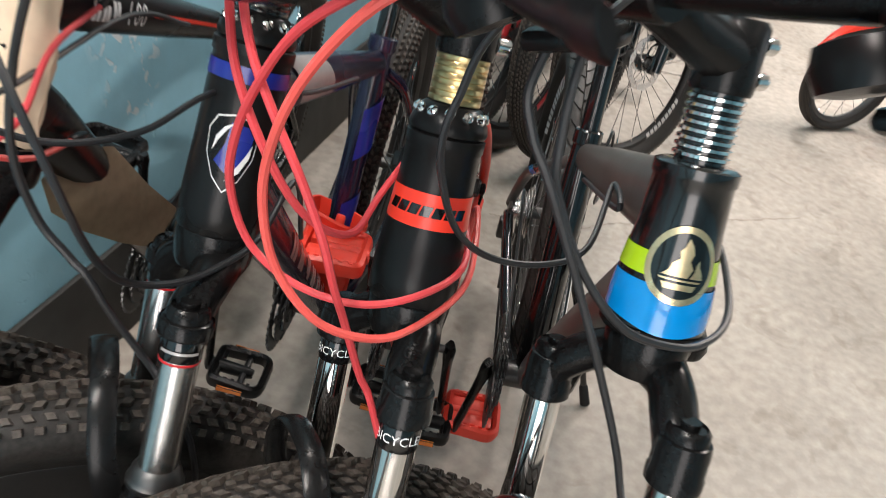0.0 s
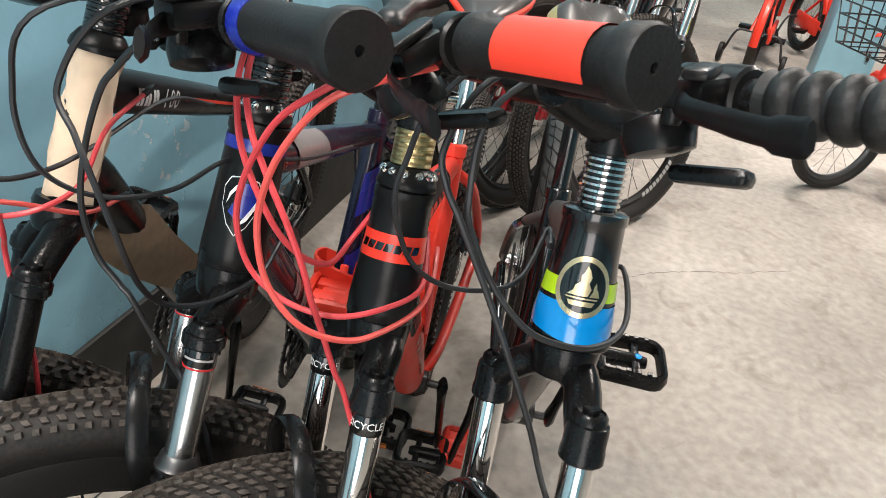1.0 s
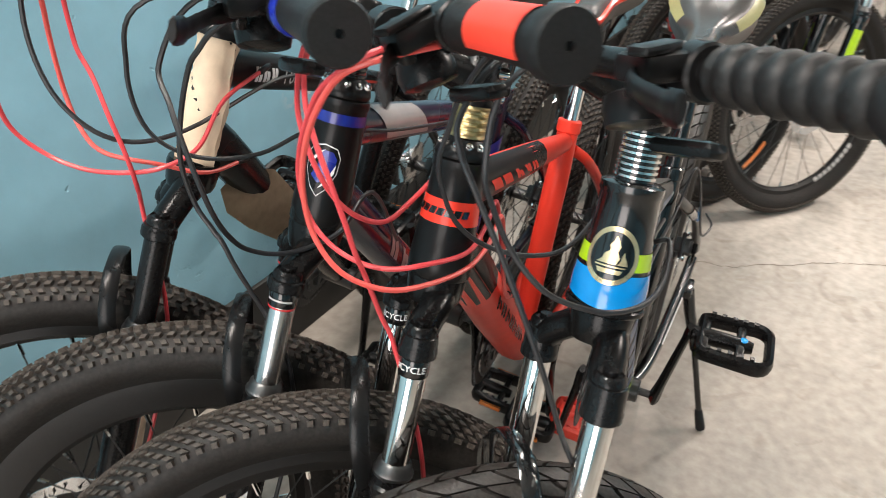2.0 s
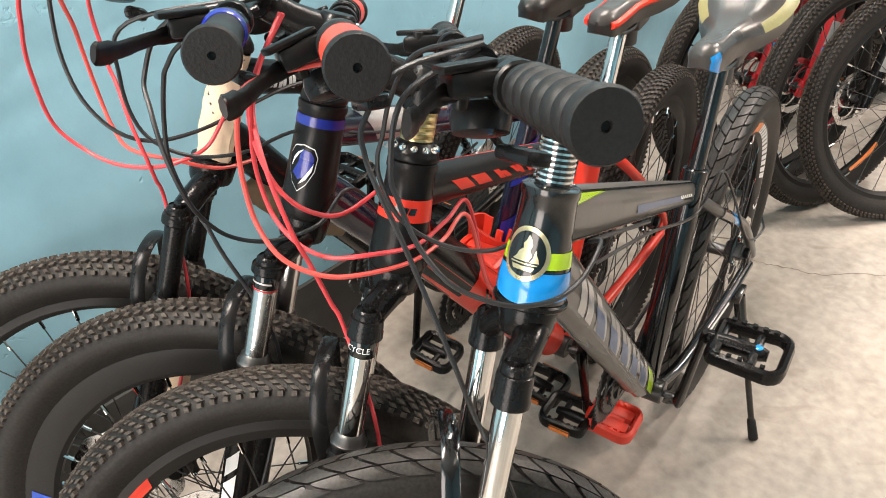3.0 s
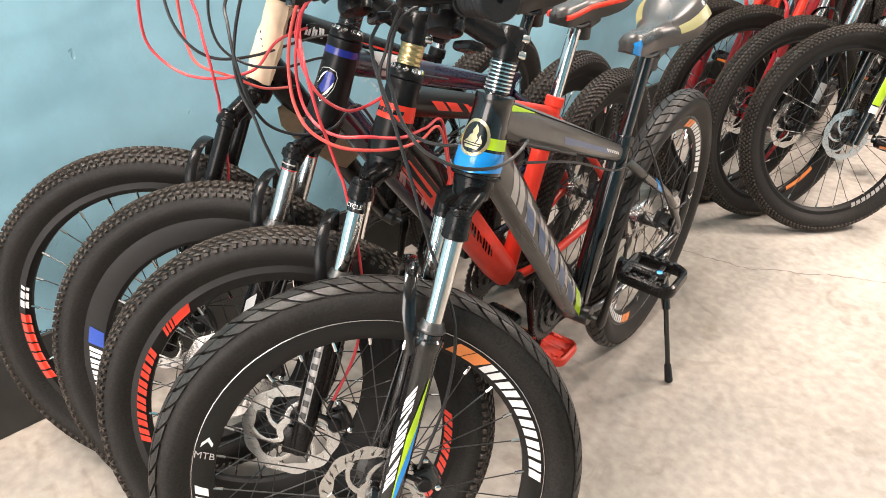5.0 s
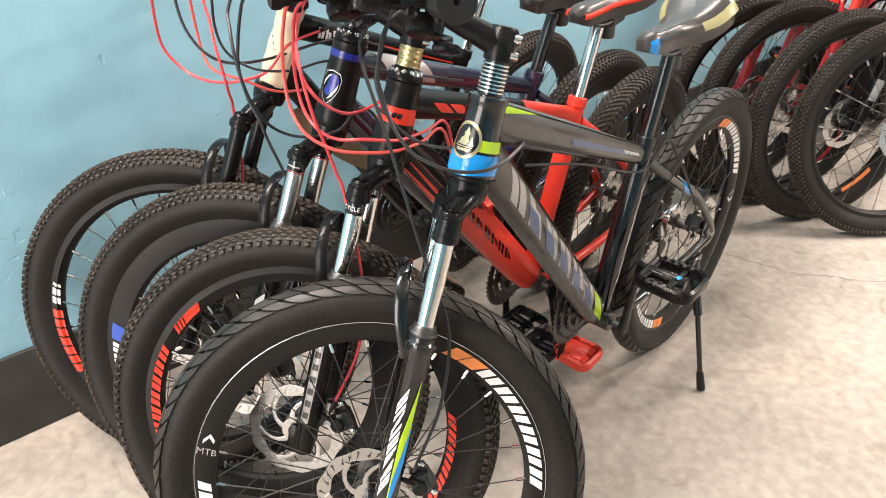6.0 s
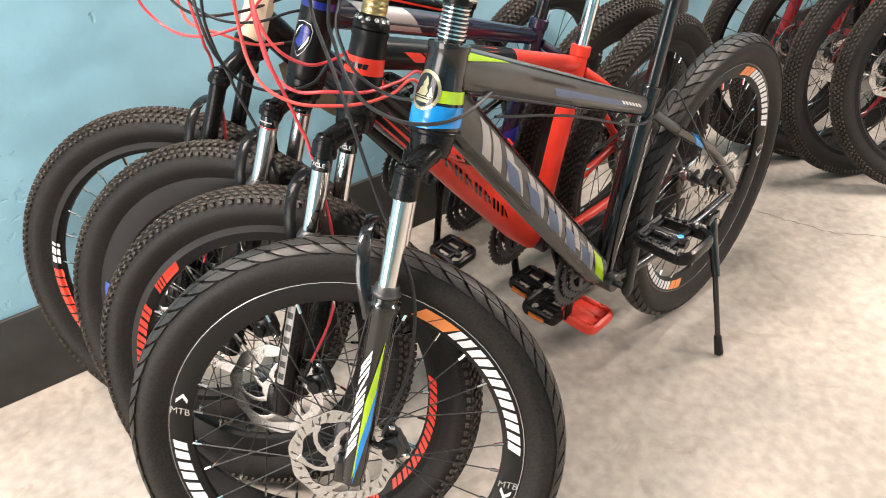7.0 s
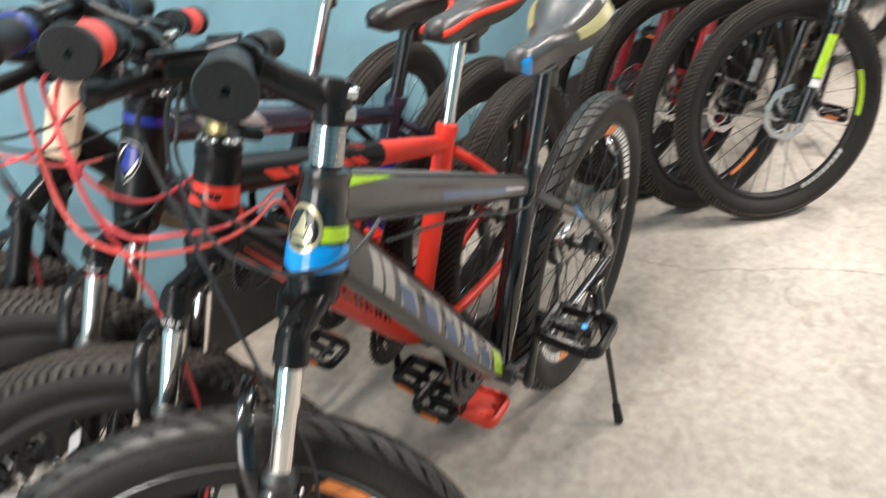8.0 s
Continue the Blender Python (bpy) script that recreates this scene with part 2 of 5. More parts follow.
def tyre_mesh(kind):
    """A tyre with its tread: blocks for off-road tyres, curved sipes for the smooth one."""
    if kind in MESHES:
        return MESHES[kind]
    bm = bmesh.new()
    rc, rm, seg = 0.3095, 0.0285, 96
    bead = 0.2785
    prof = []
    for k in range(15):
        a = radians(-132 + 264 * k / 14)
        prof.append((rc + rm * math.cos(a) * (1.0 if abs(a) > 1.2 else 0.98), 1.02 * rm * math.sin(a)))
    prof = [(bead, -0.0125), *prof, (bead, 0.0125)]
    rings = []
    for k in range(seg):
        a = 2 * math.pi * k / seg
        rings.append([bm.verts.new(polar(r, a, y)) for r, y in prof])
    for i in range(seg):
        p, q = rings[i], rings[(i + 1) % seg]
        for k in range(len(prof) - 1):
            bm.faces.new((p[k], q[k], q[k + 1], p[k + 1]))

    def knob(a, w, half_a, half_w, high, skew=0.0):
        """A block at angle a round the wheel and w across the tread."""
        base, top = [], []
        for da, dw in ((-1, -1), (1, -1), (1, 1), (-1, 1)):
            for grow, store, taper in ((-0.001, base, 1.0), (high, top, 0.82)):
                ww = w + dw * half_w * taper
                aa = a + da * half_a * taper + skew * dw
                store.append(bm.verts.new(polar(rc + (rm + grow) * math.cos(ww), aa, (rm + grow) * 1.02 * math.sin(ww))))
        bm.faces.new(top).material_index = 1
        for k in range(4):
            bm.faces.new((base[k], base[(k + 1) % 4], top[(k + 1) % 4], top[k])).material_index = 1

    if kind == "block_tyre":
        n = 144
        for i in range(n):
            a = 2 * math.pi * i / n
            for side in (-1, 1):
                knob(a, side * 1.1, 0.0105, 0.1, 0.0046)
                knob(a + math.pi / n, side * 0.8, 0.0115, 0.095, 0.0042, side * 0.004)
                knob(a, side * 0.5, 0.012, 0.09, 0.0042, side * -0.004)
                knob(a + math.pi / n, side * 0.22, 0.012, 0.085, 0.0042, side * 0.004)
    elif kind == "fine_block_tyre":
        n = 128
        for i in range(n):
            a = 2 * math.pi * i / n
            for side in (-1, 1):
                knob(a, side * 1.12, 0.0115, 0.1, 0.0046)
                for j, w in enumerate((0.9, 0.68, 0.46, 0.24)):
                    knob(a + (j % 2) * math.pi / n, side * w, 0.0135, 0.08, 0.0036, side * 0.007)
            knob(a, 0, 0.012, 0.09, 0.0026)
    else:
        n = 58
        for i in range(n):
            for side in (-1, 1):
                for w0, w1, phase, sweep, gap in ((0.03, 0.5, 0.0, 0.06, 0.005), (0.55, 0.98, 0.062, 0.075, 0.009)):
                    # one curved block between two sipes
                    a0 = 2 * math.pi * (i + (0.5 if side > 0 else 0)) / n + phase
                    cols = []
                    for j in range(6):
                        f = j / 5
                        w = side * (w0 + (w1 - w0) * f)
                        lag = sweep * f ** 1.5
                        lo, hi = a0 + lag + gap, a0 + lag + 2 * math.pi / n - gap
                        high = 0.0042 - 0.0012 * (w0 > 0.5) * f
                        cols.append([bm.verts.new(polar(rc + (rm + grow) * math.cos(w), aa, (rm + grow) * 1.02 * math.sin(w)))
                                     for aa, grow in ((lo, -0.001), (lo + 0.003, high), (hi - 0.003, high), (hi, -0.001))])
                    for p, q in zip(cols, cols[1:]):
                        for k in range(3):
                            bm.faces.new((p[k], p[k + 1], q[k + 1], q[k])).material_index = 1
                    for col in (cols[0], cols[-1]):
                        bm.faces.new(col)
    MESHES[kind] = finish(kind, bm, [RUBBER, WORN if kind == "smooth_tyre" else DUSTY], 30)
    return MESHES[kind]


def rim_mesh(depth, mat):
    key = ("rim", depth, mat.name)
    if key not in MESHES:
        bm = bmesh.new()
        inner = 0.281 - depth
        prof = [(0.281, -0.0125), (0.279, -0.0135), (0.268, -0.0138), (inner + 0.006, -0.0085), (inner, -0.004), (inner, 0.004),
                (inner + 0.006, 0.0085), (0.268, 0.0138), (0.279, 0.0135), (0.281, 0.0125)]
        lathe(bm, prof, YAXIS, 96, closed=True)
        MESHES[key] = finish("rim", bm, mat, 25)
    return MESHES[key]


def arc_bar(bm, r0, r1, a0, a1, flank, skew=0.0, steps=3):
    """A thin plate laid on the flank of a rim, between two radii and two angles."""
    rows = []
    for k in range(steps + 1):
        a = a0 + (a1 - a0) * k / steps
        rows.append([bm.verts.new(polar(r0 + (r1 - r0) * f, a + skew * (2 * f - 1), flank(r0 + (r1 - r0) * f))) for f in (0, 0.25, 0.5, 0.75, 1)])
    for p, q in zip(rows, rows[1:]):
        for k in range(4):
            bm.faces.new((p[k], q[k], q[k + 1], p[k + 1]))


def rim_flank(depth, side):
    inner = 0.281 - depth

    def flank(r):
        f = (r - inner - 0.006) / (0.268 - inner - 0.006)
        return side * (0.0085 + (0.0138 - 0.0085) * max(0, min(1, f)) + 0.0009)

    return flank


def rim_decal(wheel, side, r0, r1, bars, depth, mat, name="rim_decal", label="", skew=0.012, split=False):
    """bars: (start degrees, end degrees) along the rim, as plain plates on its flank."""
    for a0, a1 in bars:
        bm = bmesh.new()
        half = a0 + (a1 - a0) * 0.44
        for b0, b1 in ((a0, half), (half + (a1 - a0) * 0.13, a1)) if split else ((a0, a1),):
            arc_bar(bm, r0, r1, radians(b0), radians(b1), rim_flank(depth, side), skew, max(1, int(abs(b1 - b0) / 3)))
        part(name, bm, mat, wheel, label)


def spoke_mesh(side, cross, reach):
    key = ("spoke", side, cross, reach)
    if key not in MESHES:
        bm = bmesh.new()
        a = polar(0.022, cross * 1.15, side * 0.027)
        b = polar(reach, 0, side * 0.003)
        c = a.lerp(b, 0.935)
        tube(bm, [a, c], 0.0011, 5)
        tube(bm, [c, b], 0.0026, 6, mat=1)
        MESHES[key] = finish("spoke", bm, [DARKSTEEL, CHROME])
    return MESHES[key]


def hub_mesh():
    if "hub" not in MESHES:
        bm = bmesh.new()
        lathe(bm, [(0.004, -0.062), (0.008, -0.06), (0.008, -0.05), (0.012, -0.048), (0.013, -0.034), (0.025, -0.031), (0.025, -0.025), (0.013, -0.02),
                   (0.012, 0.02), (0.025, 0.025), (0.025, 0.031), (0.013, 0.034), (0.012, 0.048), (0.008, 0.05), (0.008, 0.06), (0.004, 0.062)], YAXIS, 16)
        MESHES["hub"] = finish("hub", bm, DARKSTEEL)
    return MESHES["hub"]


def disc_mesh():
    """A drilled and waved brake disc on curved arms."""
    if "disc" not in MESHES:
        bm = bmesh.new()
        n, y = 30, -0.0009
        for k in range(n):
            a0, a1 = 2 * math.pi * k / n, 2 * math.pi * (k + 1) / n
            wave = [0.0018 * math.cos(10 * a) for a in (a0, (a0 + a1) / 2, a1)]
            r_in, r_mid, r_out, am = 0.063, (0.0685, 0.0725, 0.0765)[k % 3], 0.0815, (a0 + a1) / 2
            edge_ = [(r_in - wave[0], a0), (r_in - wave[1], am), (r_in - wave[2], a1), (0.0725, a1), (r_out + wave[2], a1), (r_out + wave[1], am), (r_out + wave[0], a0), (0.0725, a0)]
            hole = [polar(r_mid, am, y) + 0.0027 * (polar(1, am) * math.cos(b) + polar(1, am + math.pi / 2) * math.sin(b)) for b in (radians(225 + 45 * j) for j in range(8))]
            ov, iv = [bm.verts.new(polar(r, a, y)) for r, a in edge_], [bm.verts.new(p) for p in hole]
            for j in range(8):
                bm.faces.new((ov[j], ov[(j + 1) % 8], iv[(j + 1) % 8], iv[j]))
        bmesh.ops.remove_doubles(bm, verts=bm.verts[:], dist=0.0002)
        bmesh.ops.solidify(bm, geom=bm.faces[:], thickness=0.0018)
        arm = bmesh.new()
        pts = [polar(0.018 + 0.048 * t, 0.85 * t ** 1.4, 0) for t in (0, 0.2, 0.4, 0.6, 0.8, 1)]
        tube(arm, pts, [0.006, 0.005, 0.0042, 0.0038, 0.0042, 0.006], 6, flat=0.18)
        MESHES["disc_arm"] = finish("disc_arm", arm, STEEL)
        boss = bmesh.new()
        lathe(boss, [(0.012, -0.002), (0.024, -0.002), (0.024, 0.002), (0.012, 0.002)], YAXIS, 18, closed=True)
        MESHES["disc_boss"] = finish("disc_boss", boss, STEEL)
        MESHES["disc"] = finish("brake_disc", bm, STEEL, 30)
    return MESHES["disc"]


def add_caliper(bike, name, m):
    """Cable disc caliper on its bracket, with the round adjuster, the arm and two bolts."""
    bm = bmesh.new()
    box(bm, (0.03, 0.014, 0.034), pose(0, 0.013, 0), 0.006)
    box(bm, (0.026, 0.012, 0.03), pose(0, -0.011, 0), 0.005)
    box(bm, (0.012, 0.03, 0.03), pose(-0.013, 0.001, 0), 0.004)
    tube(bm, [(-0.014, 0.0, -0.024), (-0.016, 0.0, 0.0), (-0.012, 0.0, 0.028)], [0.007, 0.0075, 0.006], 8, flat=0.7)
    body = part(name, bm, DARKSTEEL, bike, m=m)
    bm = bmesh.new()
    lathe(bm, [(0.003, 0.019), (0.0105, 0.02), (0.0115, 0.023), (0.0115, 0.028), (0.009, 0.03), (0.003, 0.03)], YAXIS, 16)
    part("adjuster", bm, PLASTIC, body)
    bm = bmesh.new()
    tube(bm, [(0.0, 0.024, 0.0), (0.006, 0.026, 0.014), (0.018, 0.025, 0.026)], [0.0065, 0.005, 0.0045], 8, flat=0.6)
    part("caliper_arm", bm, SATIN, body)
    for z in (-0.024, 0.028):
        bm = bmesh.new()
        lathe(bm, [(0.0045, 0.0), (0.005, 0.001), (0.005, 0.005), (0.003, 0.006)], pose(-0.014, 0.005, z) @ YAXIS, 8)
        part("caliper_bolt", bm, CHROME, body)
    return body


def add_wheel(bike, name, m, tyre, depth, rim_mat=RIMBLACK, spokes=28, disc=True, label=""):
    w = part(name, rim_mesh(depth, rim_mat), None, bike, label, m)
    part("tyre", tyre_mesh(tyre), None, w)
    if 0.035 < depth < 0.04:
        for side in (-1, 1):
            line = bmesh.new()
            lathe(line, [(0.2765, 0.0138), (0.2772, 0.0141), (0.2778, 0.0138)], YAXIS @ pose(0, 0, 0, 90 - side * 90, 0, 0), 72, closed=True)
            part("rim_line", line, STEEL, w, "thin bright line round the rim")
    part("hub", hub_mesh(), None, w)
    reach = 0.281 - depth + 0.002
    for k in range(spokes):
        side = 1 if k % 2 else -1
        cross = 1 if (k // 2) % 2 else -1
        part("spoke", spoke_mesh(side, cross, reach), None, w, m=pose(0, 0, 0, 0, 360 * k / spokes, 0))
    if disc:
        part("brake_disc", disc_mesh(), None, w, "drilled steel disc", pose(0, 0.041, 0))
        part("disc_boss", MESHES["disc_boss"], None, w, m=pose(0, 0.041, 0))
        for k in range(6):
            part("disc_arm", MESHES["disc_arm"], None, w, m=pose(0, 0.041, 0, 0, 60 * k, 0))
    return w


def add_fork(bike, steer, look_, lower_mat):
    """Suspension fork in the steering frame: crown, stanchions, lower legs with their arch."""
    m = STEER @ pose(0, 0, 0, 0, 0, steer)
    half, fx = LEG, 0.02
    up, low = look_.get("crown", 0.0), look_.get("sleeve", 0.425)
    top = look_.get("lower_top", 0.286)
    mid = look_.get("crown_mid", 0.0)
    bm = bmesh.new()
    # crown
    tube(bm, spline([(fx, -half, 0.442 + up), (fx - 0.004, -half * 0.8, 0.462 + up), (0, -0.022, 0.498 + mid), (0, 0.022, 0.498 + mid), (fx - 0.004, half * 0.8, 0.462 + up), (fx, half, 0.442 + up)], 4),
         [0.0165] * 4 + [0.0165] * 4 + [0.0185] * 5 + [0.0165] * 4 + [0.0165] * 4, 12, flat=0.9, up=(0, 0, 1))
    lathe(bm, [(0.026, 0.492 + mid), (0.028, 0.497 + mid), (0.0305, 0.518 + mid), (0.029, 0.525 + mid)], seg=20)
    for s in (-1, 1):
        lathe(bm, [(0.017, low), (0.0192, low + 0.002), (0.0192, low + 0.01), (0.0183, low + 0.012), (0.0183, 0.455 + up), (0.0175, 0.46 + up), (0.0155, 0.461 + up)], pose(fx, s * half, 0), 18)
    fork = part("fork", bm, look_.get("crown_mat", SATIN), bike, m=m)
    for s in (-1, 1):
        bm = bmesh.new()
        lathe(bm, [(0.0155, 0.46 + up), (0.015, 0.467 + up), (0.0125, 0.47 + up), (0.0125, 0.4685 + up), (0.007, 0.4685 + up), (0.007, 0.473 + up), (0.002, 0.473 + up)], pose(fx, s * half, 0), 14)
        part("fork_cap", bm, PLASTIC, fork)
        bm = bmesh.new()
        lathe(bm, [(0.0142, 0.24), (0.0142, low + 0.004)], pose(fx, s * half, 0), 20)
        part("stanchion", bm, look_["stanchion"], fork)
    bm = bmesh.new()
    for s in (-1, 1):
        lathe(bm, [(0.0155, -0.02), (0.0185, 0.02), (0.0192, 0.16), (0.0195, top - 0.036), (0.021, top - 0.031), (0.0225, top - 0.024), (0.0225, top - 0.014), (0.0195, top - 0.011), (0.0195, top - 0.004), (0.015, top)],
              pose(fx, s * half, 0), 18)
        box(bm, (0.03, 0.012, 0.05), pose(fx + 0.014, s * (half - 0.004), -0.004), 0.004)
    for s in (-1, 1):
        wiper = bmesh.new()
        lathe(wiper, [(0.0145, top - 0.003), (0.0205, top - 0.0025), (0.021, top + 0.001), (0.0188, top + 0.004), (0.0175, top + 0.01), (0.0145, top + 0.013)], pose(fx, s * half, 0), 18)
        part("dust_wiper", wiper, PLASTIC if look_["stanchion"] is SATIN else DARKSTEEL, fork)
    arch = spline([(fx + 0.016, -half, 0.25), (fx + 0.036, -half * 0.98, 0.31), (fx + 0.042, -0.046, 0.352), (fx + 0.042, -0.02, 0.37), (fx + 0.042, 0.02, 0.37),
                   (fx + 0.042, 0.046, 0.352), (fx + 0.036, half * 0.98, 0.31), (fx + 0.016, half, 0.25)], 4)
    tube(bm, arch, 0.0095, 8, flat=0.25, up=(0, 1, 0))
    lower = part("fork_lower", bm, lower_mat, fork)
    return fork, lower, m


def lever(bm, m):
    """Brake lever and its clamp, seen from above: y outwards along the bar, x forward."""
    lathe(bm, [(0.0165, -0.011), (0.0185, -0.009), (0.0185, 0.009), (0.0165, 0.011)], m @ YAXIS, 16)
    box(bm, (0.04, 0.03, 0.018), m @ pose(0.03, -0.004, 0.002, 0, 6, 12), 0.005)
    box(bm, (0.045, 0.014, 0.006), m @ pose(0.036, 0.004, 0.013, 0, 6, 30), 0.002)
    pts = spline([(0.034, -0.012, -0.004), (0.052, 0.008, -0.006), (0.063, 0.036, -0.008), (0.071, 0.068, -0.01), (0.078, 0.092, -0.01), (0.081, 0.102, -0.0085)], 4)
    tube(bm, [m @ Vector(p) for p in pts], [0.0075] * 5 + [0.0062] * 5 + [0.0068] * 4 + [0.009] * 6 + [0.0075], 8, flat=0.36, up=tuple(m.to_3x3() @ Vector((0.95, -0.3, 0))))
    lathe(bm, [(0.005, -0.016), (0.006, -0.014), (0.006, 0.014), (0.005, 0.016)], m @ pose(0.036, -0.012, -0.002), 10)


def shifter(bm, m):
    """Gear shifter pod hanging under the bar, with its thumb paddle."""
    lathe(bm, [(0.0165, -0.008), (0.018, -0.006), (0.018, 0.006), (0.0165, 0.008)], m @ YAXIS, 16)
    lathe(bm, [(0.012, -0.012), (0.021, -0.01), (0.023, 0.0), (0.021, 0.01), (0.012, 0.013)], m @ pose(0.012, -0.006, -0.03, 20, 10, 0), 16)
    box(bm, (0.022, 0.05, 0.012), m @ pose(-0.018, 0.016, -0.046, 8, 0, 16), 0.005)


def add_cockpit(bike, steer, s_stem, look_, grip_kind):
    """Stem, bar, grips, levers and shifters in the steering frame."""
    m = STEER @ pose(0, 0, 0, 0, 0, steer)
    bm = bmesh.new()
    lathe(bm, [(0.0195, s_stem), (0.0205, s_stem + 0.003), (0.0205, s_stem + 0.042), (0.0175, s_stem + 0.046), (0.006, s_stem + 0.047)], seg=18)
    reach = look_.get("reach", 0.09)
    rise = look_.get("rise", 0.0)
    centre = Vector((reach, 0, s_stem + 0.03 + rise * 0.6))
    tube(bm, [(0.0, 0, s_stem + 0.022), (reach * 0.55, 0, s_stem + 0.025 + rise * 0.3), centre], [0.02, 0.0165, 0.018], 12)
    lathe(bm, [(0.019, -0.021), (0.021, -0.019), (0.021, 0.019), (0.019, 0.021)], Matrix.Translation(centre) @ YAXIS, 18)
    stem = part("stem", bm, SATIN, bike, m=m)
    bm = bmesh.new()
    lathe(bm, [(0.0052, -0.004), (0.0056, 0.0), (0.0056, 0.006), (0.004, 0.007), (0.0028, 0.007), (0.0026, 0.004)], seg=10)
    bolt = finish("clamp_bolt", bm, CHROME)
    for z in (0.012, 0.034):
        for y in (-1, 1):
            part("clamp_bolt", bolt, None, stem, m=pose(-0.018, y * 0.012, s_stem + z - 0.001, 0, -90, 0))
    up, wide = look_.get("up", 0.005), look_.get("half", 0.325)
    pts = [centre + Vector(p) for p in ((-0.012, -wide, up), (0, -0.19, up), (0, -0.1, up * 0.2), (0, -0.04, 0), (0, 0.04, 0), (0, 0.1, up * 0.2), (0, 0.19, up), (-0.012, wide, up))]
    bm = bmesh.new()
    tube(bm, spline(pts, 5), 0.0115, 12)
    bar = part("handlebar", bm, SATIN, bike, m=m)
    for s in (-1, 1):
        end, start = centre + Vector((-0.012, s * (wide + 0.003), up)), centre + Vector((-0.001, s * (wide - 0.127), up))
        g = along(start, end)
        n = (end - start).length
        bm = bmesh.new()
        if grip_kind == "ribbed":
            prof = [(0.012, 0), (0.0165, 0.002)]
            for k in range(6):
                a = 0.008 + (n - 0.026) * k / 6
                w = (n - 0.026) / 6
                prof += [(0.0150, a), (0.0178, a + w * 0.16), (0.0187, a + w * 0.4), (0.0178, a + w * 0.68), (0.0150, a + w * 0.84)]
            prof += [(0.0175, n - 0.016), (0.02, n - 0.012), (0.0205, n - 0.003), (0.019, n), (0.0032, n), (0.0028, n - 0.008), (0.0005, n - 0.008)]
            lathe(bm, prof, g, 28)
            part("grip", bm, GRIP, bar, "ribbed foam grip")
        else:
            prof = [(0.012, 0.0), (0.0185, 0.001), (0.0188, 0.01), (0.0162, 0.014), (0.0165, n * 0.5), (0.0175, n - 0.02), (0.0205, n - 0.016), (0.021, n - 0.003),
                    (0.0195, n), (0.003, n), (0.0026, n - 0.008), (0.0005, n - 0.008)]
            lathe(bm, prof, g, 28)
            grip = part("grip", bm, GRIP, bar, "smooth black rubber grip")
            bm = bmesh.new()
            if grip_kind == "panel":
                # raised panel over the top of the grip
                cols = []
                for j in range(9):
                    h = n * (0.26 + 0.52 * j / 8)
                    cols.append([bm.verts.new(g @ Vector((0.0184 * math.cos(a), 0.0184 * math.sin(a), h)))
                                 for a in (look_["panel"] + radians(-135 + 270 * k / 16) for k in range(17))])
                for p, q in zip(cols, cols[1:]):
                    for k in range(16):
                        bm.faces.new((p[k], p[k + 1], q[k + 1], q[k]))
            else:
                lathe(bm, [(0.0175, 0.0015), (0.0192, 0.002), (0.0192, 0.0105), (0.0168, 0.014)], g, 24)
            part("grip_panel" if grip_kind == "panel" else "grip_ring", bm, look_["ring"], grip)
        bm = bmesh.new()
        base = Matrix.Translation(centre + Vector((0, s * (wide - 0.145), up - 0.001)))
        flip = Matrix.Diagonal((1, s, 1, 1))
        lever(bm, base @ flip @ pose(0, 0, 0, 0, look_.get("lever", 18), 0))
        part("brake_lever", bm, PLASTIC, bar)
        bm = bmesh.new()
        shifter(bm, Matrix.Translation(centre + Vector((0, s * (wide - 0.175), up * 0.7))) @ flip @ pose(0, 0, 0, 0, look_.get("lever", 18) - 10, 0))
        part("gear_shifter", bm, PLASTIC, bar)
    return stem, bar, m


def saddle_width(u):
    k = max(0, min(1, (u - 0.14) / 0.5))
    tip = math.sqrt(max(0.0, 1 - max(0, (u - 0.9) / 0.1) ** 2))
    tail = math.sqrt(max(0.0, 1 - max(0, (0.1 - u) / 0.1) ** 2))
    return (0.078 - 0.052 * k * k * (3 - 2 * k)) * (0.12 + 0.88 * tip) * (0.45 + 0.55 * tail)


